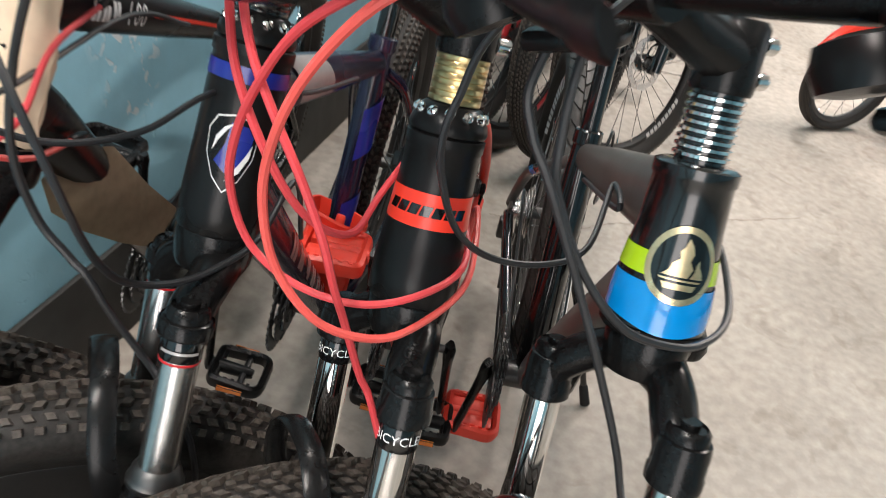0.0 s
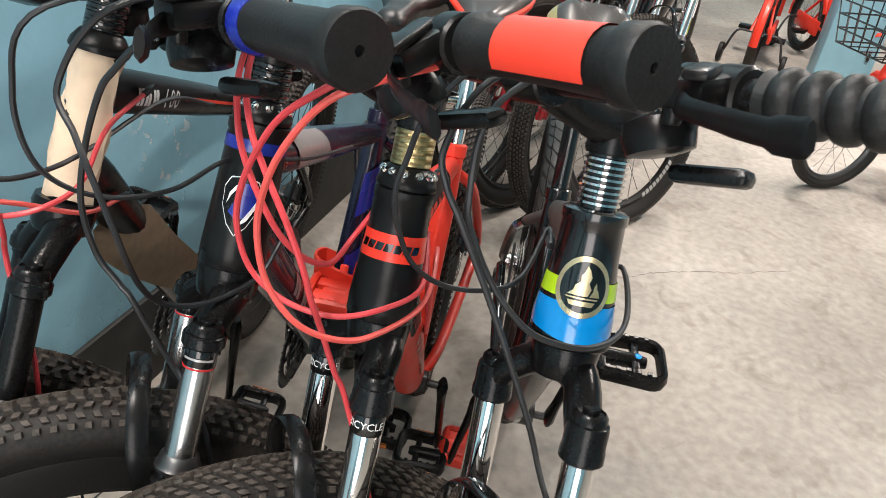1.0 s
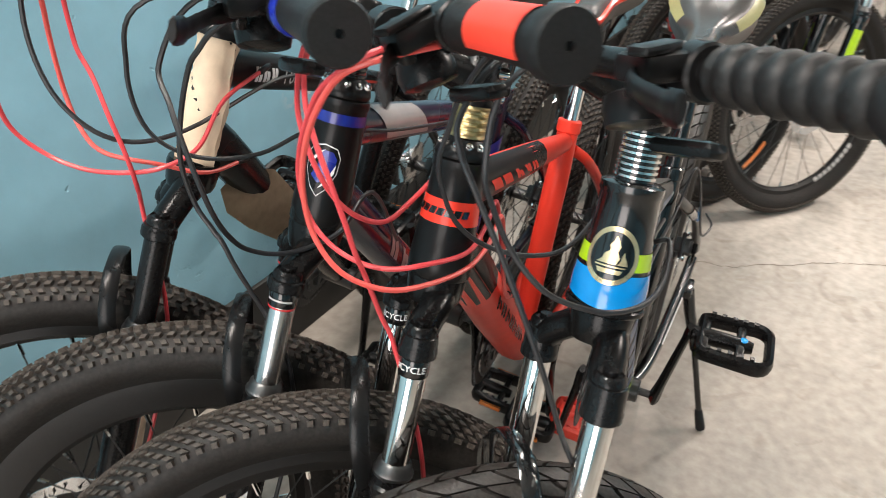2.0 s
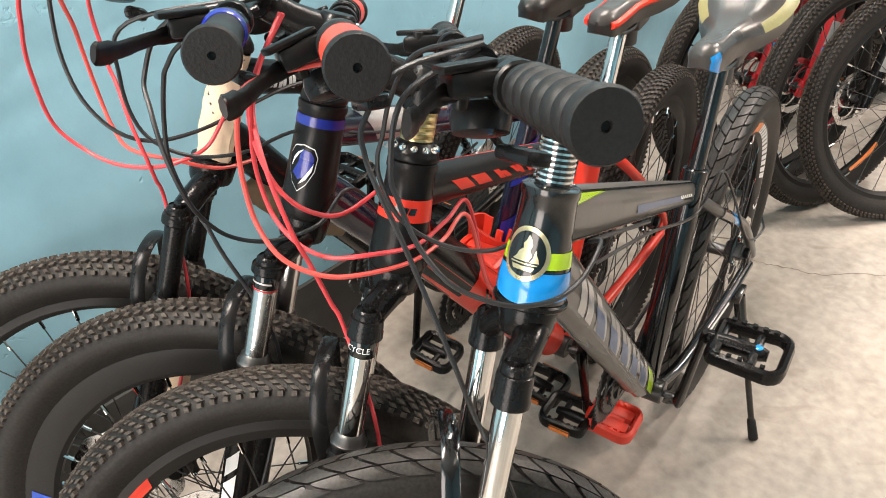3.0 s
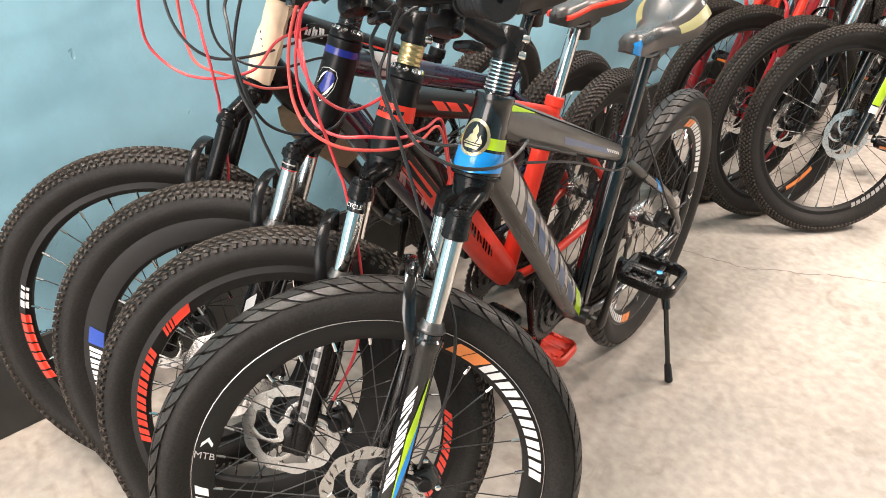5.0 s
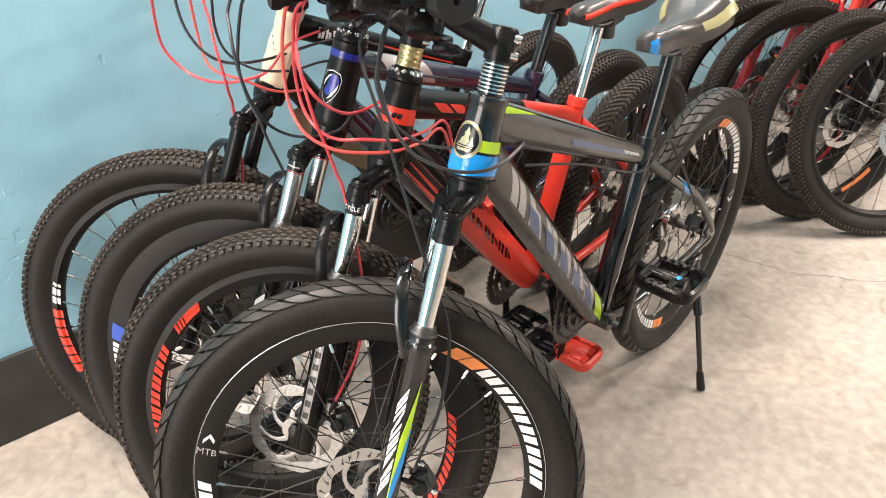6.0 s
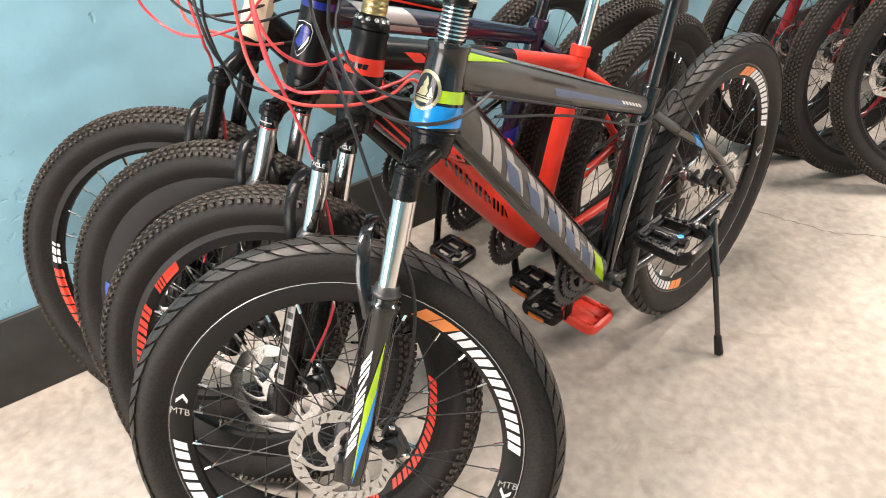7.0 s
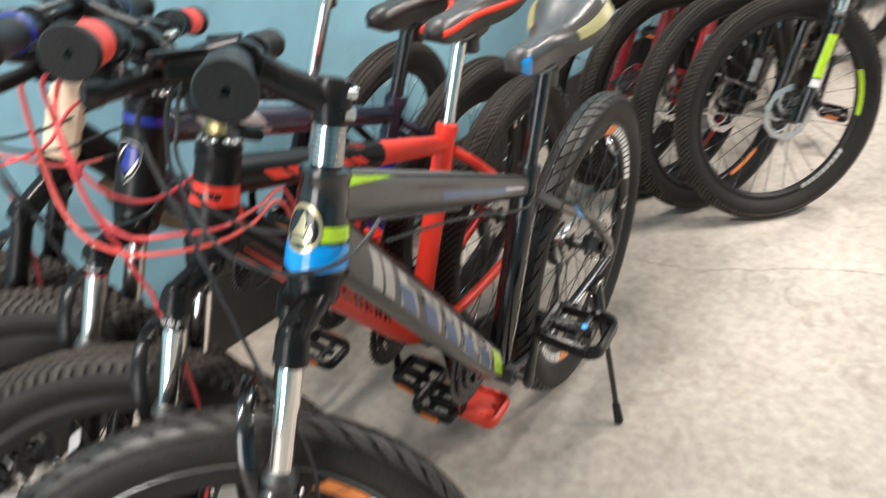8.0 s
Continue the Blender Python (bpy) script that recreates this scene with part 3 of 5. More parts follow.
def saddle(bike, top, look_):
    """Padded saddle; top is the clamp under it."""
    bm = bmesh.new()
    rows = []
    steps = [0, 0.015, 0.04, 0.08, 0.14, 0.22, 0.3, 0.4, 0.5, 0.6, 0.7, 0.78, 0.86, 0.92, 0.96, 0.985, 1]
    n, mseg = len(steps) - 1, 16
    for i, u in enumerate(steps):
        x = -0.125 + 0.265 * u
        w = saddle_width(u)
        end = 1 - max(0, (u - 0.9) / 0.1) ** 2 * 0.55 - max(0, (0.06 - u) / 0.06) ** 2 * 0.4
        zt = 0.048 + 0.02 * math.exp(-((u - 0.08) / 0.2) ** 2) - 0.01 * math.sin(math.pi * u)
        thick = (0.054 - 0.014 * u) * end
        zt -= (0.054 - 0.014 * u) * (1 - end) * 0.6
        row = []
        for k in range(mseg + 1):
            a = math.pi * k / mseg
            c = math.cos(a)
            groove = 0.005 * math.exp(-(c / 0.22) ** 2) * (0.05 < u < 0.8)
            lobe = 0.006 * math.exp(-((abs(c) - 0.5) / 0.25) ** 2) * max(0, 1 - u / 0.45)
            row.append(bm.verts.new((x, w * (abs(c) ** 0.8) * (1 if c > 0 else -1) * (1 - 0.12 * (math.sin(a) < 0.2)), zt - thick + thick * math.sin(a) ** 0.75 - groove + lobe)))
        rows.append(row)
    for i0, (p, q) in enumerate(zip(rows, rows[1:])):
        for k in range(mseg):
            f = bm.faces.new((p[k], p[k + 1], q[k + 1], q[k]))
            f.material_index = (3 if look_.get("wings") and 1 < i0 < 7 and k in (2, 3, 12, 13) else 2 if look_.get("nose") and i0 in (13, 14) and k in (0, 1, 2, 3)
                                else 1 if 3 <= k < mseg - 3 and look_.get("two_tone") else 0)
        bm.faces.new((p[0], q[0], q[mseg], p[mseg]))
    bm.faces.new(rows[0])
    bm.faces.new(rows[-1])
    m = Matrix.Translation(Vector(top) + Vector(look_.get("shift", (0, 0, 0)))) @ pose(0, 0, 0, 0, look_.get("tilt", 6), 0)
    ob = part("saddle", bm, [look_.get("side", SADDLE), look_.get("top", SADDLEGREY), look_.get("nose") or SADDLE, YELLOWVINYL], bike, look_.get("label", ""), m)
    if look_.get("stripe"):
        for s in (-1, 1):
            bm = bmesh.new()
            pts = []
            for u in steps[2:-2]:
                pts.append((-0.125 + 0.265 * u, s * saddle_width(u) * 0.91, 0.028 - 0.008 * math.sin(math.pi * u) + 0.008 * math.exp(-(u / 0.2) ** 2)))
            tube(bm, pts, 0.0055, 8)
            part("saddle_stripe", bm, look_["stripe"], ob)
    bm = bmesh.new()
    for s in (-1, 1):
        tube(bm, spline([(0.115, s * 0.008, 0.012), (0.06, s * 0.02, -0.012), (-0.03, s * 0.022, -0.014), (-0.1, s * 0.04, 0.014)], 4), 0.0035, 6)
    box(bm, (0.05, 0.055, 0.022), pose(0, 0, -0.016), 0.005)
    lathe(bm, [(0.016, -0.06), (0.016, -0.02)], seg=12)
    part("saddle_mount", bm, DARKSTEEL, ob)
    return ob


def pedal(bm, m, mats=(0, 1), solid=False):
    """A cage pedal round its spindle, with reflectors; y outwards from the crank."""
    lathe(bm, [(0.006, 0), (0.011, 0.004), (0.012, 0.03), (0.011, 0.07), (0.008, 0.082)], m @ YAXIS, 10)
    ring = []
    for cx, cy, a0 in ((0.024, 0.085, 0), (-0.024, 0.085, 90), (-0.03, 0.022, 180), (0.03, 0.022, 270)):
        r = 0.018 if cy > 0.05 else 0.008
        ring += [(cx + r * math.cos(radians(a0 + 22.5 * k)), cy + r * math.sin(radians(a0 + 22.5 * k)), 0) for k in range(5)]
    loop_ = [Vector(p) for p in ring + ring[:2]]
    tube(bm, [m @ p for p in loop_], 0.014, 8, flat=0.55, up=tuple(m.to_3x3() @ Vector((1, 0, 0))))
    for x in (-0.038, 0.038):
        for k in range(5):
            box(bm, (0.006, 0.006, 0.004), m @ pose(x, 0.026 + 0.014 * k, 0.012), 0)
        if mats[1] is not None:
            box(bm, (0.004, 0.046, 0.012), m @ pose(x * 1.36, 0.054, 0), 0.001, mats[1])
    for y in (0.02, 0.066):
        box(bm, (0.07, 0.012, 0.014), m @ pose(0, y, 0), 0.004)
    if solid:
        for x in (-0.018, 0.018):
            box(bm, (0.026, 0.076, 0.019), m @ pose(x, 0.057, 0), 0.004)


def add_cranks(bike, angle, pedal_mat, reflector, left_tilt=0, right_tilt=0, out=0.0):
    """Chainrings, cranks and pedals; angle of the left crank in degrees from straight ahead, upwards."""
    bm = bmesh.new()
    lathe(bm, [(0.019, -0.037), (0.021, -0.035), (0.021, 0.035), (0.019, 0.037)], Matrix.Translation(BB) @ YAXIS, 16)
    lathe(bm, [(0.007, -0.062), (0.007, 0.062)], Matrix.Translation(BB) @ YAXIS, 10)
    bb = part("bottom_bracket", bm, DARKSTEEL, bike)
    for r, y in ((0.088, -0.052), (0.07, -0.046), (0.052, -0.040)):
        bm = bmesh.new()
        n = int(r * 2 * math.pi / 0.0127) * 4
        rings = []
        for yy in (y - 0.0012, y + 0.0012):
            rings.append(([bm.verts.new(BB + polar(r + (0.0032 if (k // 2) % 2 else -0.002), 2 * math.pi * k / n, yy)) for k in range(n)],
                          [bm.verts.new(BB + polar(r * 0.78, 2 * math.pi * k / n, yy)) for k in range(n)]))
        (o1, i1), (o2, i2) = rings
        for k in range(n):
            j = (k + 1) % n
            bm.faces.new((o1[k], o1[j], i1[j], i1[k]))
            bm.faces.new((o2[k], o2[j], i2[j], i2[k]))
            bm.faces.new((o1[k], o1[j], o2[j], o2[k]))
            bm.faces.new((i1[k], i1[j], i2[j], i2[k]))
        for k in range(5):
            a = 2 * math.pi * k / 5
            tube(bm, [BB + polar(0.014, a, y), BB + polar(r * 0.8, a, y)], [0.012, 0.007], 6, flat=0.3)
        part("chainring", bm, DARKSTEEL, bb)
    for s, a, tilt in ((1, radians(angle), left_tilt), (-1, radians(angle + 180), right_tilt)):
        d = Vector((math.cos(a), 0, math.sin(a)))
        o = BB + Vector((0, s * 0.064, 0))
        e = o + d * 0.175 + Vector((0, s * (0.012 + out), 0))
        bm = bmesh.new()
        tube(bm, [o - d * 0.015, o, o.lerp(e, 0.2), o.lerp(e, 0.9), e, e + d * 0.012], [0.01, 0.017, 0.013, 0.0105, 0.0125, 0.008], 10, flat=0.62, up=(0, 1, 0))
        crank = part("crank", bm, SATIN, bike)
        bm = bmesh.new()
        grow = 1.15 if reflector == "right" and s > 0 else 0.97
        pedal(bm, Matrix.Translation(e) @ Matrix.Diagonal((grow, grow * s, grow, 1)) @ pose(0, 0, 0, 0, tilt, 0), (0, 1 if reflector is True or (reflector == "right" and s < 0) else None), pedal_mat is REDPLASTIC)
        part("pedal", bm, [pedal_mat, AMBER], crank)
    return bb


def add_drive(bike):
    """Cassette, rear derailleur and chain on the right side."""
    bm = bmesh.new()
    lathe(bm, [(0.016, -0.062), (0.018, -0.06), (0.02, -0.024), (0.016, -0.022)], Matrix.Translation(REAR) @ YAXIS, 16)
    cas = part("cassette", bm, STEEL, bike)
    for k in range(7):
        r = 0.055 - 0.0055 * k
        bm = bmesh.new()
        lathe(bm, [(0.0185, 0), (r, 0.0003), (r, 0.0018), (0.0185, 0.002)], Matrix.Translation(REAR + Vector((0, -0.026 - 0.0045 * k, 0))) @ YAXIS, 26, closed=True)
        part("sprocket", bm, STEEL, cas)
    bm = bmesh.new()
    box(bm, (0.02, 0.02, 0.06), Matrix.Translation(REAR + Vector((-0.002, -0.07, -0.05))) @ pose(0, 0, 0, 0, 20, 0), 0.005)
    box(bm, (0.014, 0.008, 0.1), Matrix.Translation(REAR + Vector((0.01, -0.05, -0.12))) @ pose(0, 0, 0, 0, -14, 0), 0.003)
    for p in ((0.0, -0.05, -0.085), (0.022, -0.05, -0.165)):
        lathe(bm, [(0.004, -0.004), (0.018, -0.003), (0.018, 0.003), (0.004, 0.004)], Matrix.Translation(REAR + Vector(p)) @ YAXIS, 12)
    part("derailleur", bm, DARKSTEEL, bike)
    bm = bmesh.new()
    y = -0.046
    top = [REAR + Vector((0, y, 0.045)), BB + Vector((0, y, 0.071))]
    low = [BB + Vector((0.03, y, -0.066)), BB + Vector((-0.03, y, -0.068)), REAR + Vector((0.022, y, -0.182)), REAR + Vector((0.004, y, -0.16)), REAR + Vector((0.016, y, -0.1)), REAR + Vector((0.03, y, -0.04))]
    tube(bm, top, 0.0042, 5, flat=0.8)
    tube(bm, low, 0.0042, 5, flat=0.8)
    part("chain", bm, DARKSTEEL, bike)


def plates(bm, a, b, radius, side, spans, lean=0.25, wide=0.8, centre=0.0, flat=1.0, upv=(0, 1, 0)):
    """Plain plates in a row along a tube from a to b, on the flank that faces side; spans: (start, end) as shares of its length."""
    a, b = Vector(a), Vector(b)
    d = (b - a).normalized()
    out = (Vector(side) - d * d.dot(Vector(side))).normalized()
    q = d.cross(out)
    length = (b - a).length
    rr = radius if isinstance(radius, (tuple, list)) else (radius, radius)
    for t0, t1 in spans:
        grid = []
        for k in range(7):
            ang = (k / 6 - 0.5) * wide * 2 + centre
            row = []
            for t in (t0, t1):
                shift = lean * (k / 6 - 0.5) * 0.02 / length
                tt = t + shift
                r = rr[0] + (rr[1] - rr[0]) * tt
                row.append(bm.verts.new(a + d * length * tt + (out * math.cos(ang) * flat + q * math.sin(ang)) * (r + 0.0009)))
            grid.append(row)
        for p, w in zip(grid, grid[1:]):
            bm.faces.new((p[0], p[1], w[1], w[0]))


def decals(name, mat, parent, a, b, radius, side, spans, lean=0.25, wide=0.8, **more):
    """Plates along a tube, each a piece of its own."""
    for span in spans:
        bm = bmesh.new()
        plates(bm, a, b, radius, side, [span], lean, wide, **more)
        part(name, bm, mat, parent)


def glyphs(name, mat, parent, a, b, radius, side, spans, lean=0.25, wide=0.8, centre=0.0, flat=1.0):
    """Block marks along a tube, each of two plain bars of uneven height."""
    for n, (t0, t1) in enumerate(spans):
        bm = bmesh.new()
        w = (t1 - t0) * 0.44
        for at, cut_ in ((t0, 0.25 if n % 3 == 2 else 0.0), (t1 - w, 0.25 if n % 3 == 1 else 0.0)):
            plates(bm, a, b, radius, side, [(at, at + w)], lean, wide * (1 - cut_), centre=centre + wide * cut_ * (1 if n % 2 else -1), flat=flat)
        part(name, bm, mat, parent)


def add_frame(bike, look_, mats):
    """Main triangle and stays; mats: main, head, rear."""
    s0, s1 = look_["head"]
    seat_z = look_.get("seat_z", 0.70)
    seat = BB + Vector((-(seat_z - BB.z) * math.tan(radians(17)), 0, seat_z - BB.z))
    tt0, tt1 = on_axis(s1 - 0.034), seat - Vector((-0.012, 0, 0.03))
    dt0 = on_axis(s0 + 0.04)
    bm = bmesh.new()
    wide = look_.get("wide", 1.0)
    tube(bm, [dt0, dt0.lerp(BB, 0.08), dt0.lerp(BB, 0.5), dt0.lerp(BB, 0.86), BB + Vector((0.006, 0, 0.012))], look_.get("dt_r", [0.024, 0.0275, 0.027 * wide, 0.025 * wide, 0.022]), 18, flat=look_.get("dt_flat", 0.82 / wide * (1.2 if wide > 1 else 1)))
    tube(bm, [tt0, tt0.lerp(tt1, 0.08), tt0.lerp(tt1, 0.5), tt1], look_.get("tt_r", [0.021, 0.0235, 0.022, 0.0165]), 16, flat=look_.get("tt_flat", 0.84))
    frame_ob = part("frame", bm, mats["main"], bike)
    bm = bmesh.new()
    seat_r = look_.get("seat_r", 0.0185)
    tube(bm, [BB + Vector((0, 0, 0.0)), BB.lerp(seat, 0.75), seat], [seat_r, seat_r, 0.0175], 16)
    lathe(bm, [(0.0185, -0.016), (0.0205, -0.014), (0.0205, 0.004), (0.0185, 0.006)], along(seat, seat + (seat - BB)), 16)
    part("seat_tube", bm, mats["seat"], frame_ob)
    bm = bmesh.new()
    ra, rb = look_.get("head_r", (0.033, 0.026))
    lathe(bm, [(ra * 0.93, s0), (ra, s0 + 0.003), (ra, s0 + 0.02), (rb * 1.05, s0 + (s1 - s0) * 0.62), (rb, s1 - 0.012), (rb * 1.05, s1 - 0.01), (rb * 1.05, s1 - 0.002), (rb * 0.9, s1)], STEER, 28)
    head = part("head_tube", bm, mats["head"], frame_ob)
    for s in (-1, 1):
        bm = bmesh.new()
        drop = REAR + Vector((0.0, s * 0.066, 0.0))
        tube(bm, spline([seat + Vector((0.0, s * 0.012, -0.045)), seat + Vector((-0.05, s * 0.038, -0.09)), REAR + Vector((0.12, s * 0.055, 0.15)), REAR + Vector((0.03, s * 0.064, 0.05)), drop + Vector((0.006, 0, 0.014))], 4), 0.0095, 10)
        box(bm, (0.04, 0.007, 0.06), Matrix.Translation(drop + Vector((0.008, 0, 0.008))) @ pose(0, 0, 0, 0, 30, 0), 0.003)
        part("seat_stay", bm, mats["rear"], frame_ob)
        bm = bmesh.new()
        tube(bm, spline([BB + Vector((-0.01, s * 0.02, 0)), BB + Vector((-0.09, s * 0.04, 0.004)), REAR + Vector((0.14, s * 0.058, -0.018)), drop + Vector((0.015, 0, -0.004))], 4), 0.0105, 10)
        part("chain_stay", bm, mats.get("chain", mats["rear"]), frame_ob)
    bm = bmesh.new()
    post_top = seat + (seat - BB).normalized() * look_.get("post", 0.17)
    tube(bm, [seat - (seat - BB).normalized() * 0.05, post_top], 0.0136, 16)
    part("seat_post", bm, look_.get("post_mat", BLACK), frame_ob)
    return dict(frame=frame_ob, head=head, seat=seat, post_top=post_top, tt=(tt0, tt1), dt=(dt0, BB + Vector((0.006, 0, 0.012))))


def add_headset(bike, look_, steer):
    """Spacers between head tube and stem."""
    s1, s2 = look_["head"][1], look_["stem"]
    m = STEER
    bm = bmesh.new()
    kind = look_["spacer"]
    if kind == "spring":
        core = bmesh.new()
        tube(core, [(0, 0, s1), (0, 0, s2)], 0.0168, 14)
        part("steerer", core, BLACK, bike, m=m)
        n = 8
        for k in range(n):
            h = s1 + 0.003 + (s2 - s1 - 0.004) * k / n
            w = (s2 - s1) / n * 0.7
            bm = bmesh.new()
            lathe(bm, [(0.0165, h), (0.0188, h + w * 0.25), (0.0188, h + w * 0.75), (0.0165, h + w)], seg=22)
            part("spacer_ring", bm, CHROME, bike, "chrome spacer ring", m)
        return None
    n = 4
    for k in range(n):
        h = s1 + 0.02 + (s2 - s1 - 0.02) * k / n
        w = (s2 - s1 - 0.02) / n
        bm = bmesh.new()
        lathe(bm, [(0.0176, h), (0.0182, h + w * 0.06), (0.0182, h + w * 0.42), (0.0178, h + w * 0.5), (0.0182, h + w * 0.58), (0.0182, h + w * 0.94), (0.0176, h + w)], seg=22)
        ob = part("spacer_ring", bm, GOLD if kind == "gold" else BLACK, bike, "gold spacer ring" if kind == "gold" else "", m)
    bm = bmesh.new()
    lathe(bm, [(0.0265, s1), (0.0275, s1 + 0.003), (0.026, s1 + 0.009), (0.02, s1 + 0.018), (0.0165, s1 + 0.02)], seg=24)
    part("headset_cap", bm, PLASTIC, ob)
    if look_.get("cap_bolts"):
        bm = bmesh.new()
        lathe(bm, [(0.0042, -0.001), (0.0038, 0.0015), (0.0015, 0.0028)], seg=8)
        bolt = finish("cap_bolt", bm, CHROME)
        for k in range(12):
            a = 360 * k / 12
            part("cap_bolt", bolt, None, ob, m=pose(0, 0, s1 + 0.0135, 0, 0, a) @ pose(0.0232, 0, 0, 0, 55, 0))
    return ob


def place(x, y, yaw, lean, size=1.0):
    """World pose of a bicycle from its rear contact, heading (degrees from -y towards +x) and lean to its left."""
    p = radians(yaw)
    f = Vector((math.sin(p), -math.cos(p), 0))
    l = Vector((math.cos(p), math.sin(p), 0))
    m = Matrix(((f.x, l.x, 0, x), (f.y, l.y, 0, y), (0, 0, 1, 0), (0, 0, 0, 1)))
    return m @ pose(0, 0, 0, -lean, 0, 0) @ Matrix.Diagonal((size, size, size, 1))


def bicycle(label, where, steer, look_):
    bike = tagged(new("bicycle"), label, "bicycle", "parked bicycles")
    bike.matrix_world = where
    got = add_frame(bike, look_, look_["mats"])
    fork, lower, m = add_fork(bike, steer + look_.get("fork_turn", 0), look_, look_["lower"])
    add_headset(bike, look_, steer)
    stem, bar, _ = add_cockpit(bike, steer, look_["stem"], look_, look_["grip"])
    fw = add_wheel(bike, "front_wheel", m @ pose(OFFSET, 0, 0, 0, look_.get("front_turn", 0), 0), look_["tyre"], look_["depth"])
    rw = add_wheel(bike, "rear_wheel", Matrix.Translation(REAR) @ pose(0, 0, 0, 0, look_.get("rear_turn", 0), 0), look_["tyre"], look_["depth"])
    add_cranks(bike, look_["crank"], look_.get("pedal", PLASTIC), look_.get("pedal_reflector", True), *look_.get("pedal_tilt", (0, 0)), look_.get("out", 0.0))
    add_drive(bike)
    seat = saddle(bike, got["post_top"] + Vector((0.0, 0, 0.03)), look_["saddle"])
    add_caliper(bike, "front_caliper", m @ pose(OFFSET - 0.07, 0.041, 0.044, 0, 35, 0))
    add_caliper(bike, "rear_caliper", Matrix.Translation(REAR) @ pose(0.062, 0.041, 0.05, 0, 140, 0))
    got.update(bike=bike, fork=fork, lower=lower, steer=m, front=fw, rear=rw, bar=bar, saddle=seat)
    return got


# ---- room ----
def slab(name, size, at, mat, label, bev=0.0):
    bm = bmesh.new()
    box(bm, size, bev=bev)
    me = finish(name, bm, mat)
    ob = new(name, me)
    ob.location = at
    return tagged(ob, label, name.split("_")[0], kind="structure")


FLOOR = slab("floor", (6.4, 11.4, 0.2), (3.0, 2.5, -0.1), CONCRETE, "worn pale concrete floor with stains and a crack")
slab("wall_west", (0.2, 11.4, 3.0), (-0.1, 2.5, 1.5), WALL, "sky blue painted plaster wall with chips")
slab("wall_north", (6.4, 0.2, 3.0), (3.0, 8.1, 1.5), WALL, "sky blue painted plaster wall")
# south and east walls with openings added out of view for the fill panels
for name, size, at in (("wall_south", (0.75, 0.2, 3.0), (0.175, -3.1, 1.5)), ("wall_south_side", (4.05, 0.2, 3.0), (4.175, -3.1, 1.5)), ("wall_south_lintel", (1.6, 0.2, 0.6), (1.35, -3.1, 2.7)),
                       ("wall_east", (0.2, 5.5, 3.0), (6.1, -0.25, 1.5)), ("wall_east_side", (0.2, 3.3, 3.0), (6.1, 6.35, 1.5)), ("wall_east_lintel", (0.2, 2.2, 0.5), (6.1, 3.6, 2.75))):
    slab(name, size, at, WALL, "sky blue painted plaster wall beside an added, unseen opening")
slab("ceiling", (6.4, 11.4, 0.2), (3.0, 2.5, 3.1), CEIL, "plain white ceiling")
slab("baseboard", (0.012, 11.0, 0.215), (0.006, 2.5, 0.1075), SKIRT, "dark painted skirting band along the wall", 0.003)

# ---- the four bicycles of the front row ----
LOOK_D = dict(fork_turn=0.8, dt_r=[0.027, 0.0325, 0.0325, 0.0305, 0.024], dt_flat=0.72, tt_r=[0.029, 0.0315, 0.027, 0.018], tt_flat=0.62, out=0.014, lever=6, seat_r=0.0225,
              mats=dict(main=GREY, head=BLACK, seat=BLACK, rear=GREY, chain=BLACK), head=(0.516, 0.630), head_r=(0.0345, 0.027), stem=0.676, rise=0.0337, crown=0.004, crown_mid=-0.012, sleeve=0.43, lower_top=0.294, spacer="spring", stanchion=CHROME, lower=BLACK,
              grip="ribbed", half=0.322, tyre="smooth_tyre", depth=0.037, pedal_reflector="right", crank=82, post=0.165, post_mat=BLACK, seat_z=0.675,
              saddle=dict(two_tone=True, nose=BLUE, wings=True, top=SILVERVINYL, side=SADDLEGREY, shift=(-0.02, 0, 0.0), tilt=3, label="grey saddle with pale yellow wings and blue nose marks"))
BIKE_D = bicycle("grey and black mountain bicycle with lime and blue bands", place(0.727, 1.109, 9.5, 0.1, 0.988), -51.1, LOOK_D)

LOOK_C = dict(seat_r=0.0205, lever=26, dt_r=[0.024, 0.03, 0.037, 0.037, 0.033], dt_flat=0.84, fork_turn=-7.1, mats=dict(main=RED, head=SATIN, seat=RED, rear=RED), head=(0.482, 0.603), head_r=(0.032, 0.026), stem=0.654, rise=0.037, crown=-0.018, crown_mid=-0.037, sleeve=0.419, lower_top=0.2925, spacer="gold", cap_bolts=True, stanchion=CHROME, lower=SATIN,
              grip="panel", half=0.320, up=0.017, panel=0.0, ring=REDPLASTIC, tyre="fine_block_tyre", depth=0.03, crank=-102, post=0.15, post_mat=CHROME, seat_z=0.70, pedal=REDPLASTIC, pedal_reflector=False,
              saddle=dict(two_tone=True, stripe=RED, shift=(-0.04, 0, 0), label="grey saddle with a red stripe"))
BIKE_C = bicycle("red and black mountain bicycle with a gold headset spacer", place(0.5215, 1.099, 10.1, 2.1, 0.9955), -52.4, LOOK_C)

LOOK_B = dict(lever=10, fork_turn=-10.2, mats=dict(main=PURPLE, head=SATIN, seat=PURPLE, rear=PURPLE), head=(0.478, 0.617), head_r=(0.031, 0.027), stem=0.668, rise=0.021, crown=-0.0276, crown_mid=-0.043, sleeve=0.421, lower_top=0.303, up=-0.013, spacer="black", cap_bolts=True, stanchion=STEEL, lower=SATIN,
              grip="smooth", half=0.322, ring=NAVY, tyre="block_tyre", depth=0.045, crank=-99, post=0.16, post_mat=BLACK, seat_z=0.71,
              saddle=dict(shift=(-0.02, 0.0, -0.03), label="black padded saddle"))
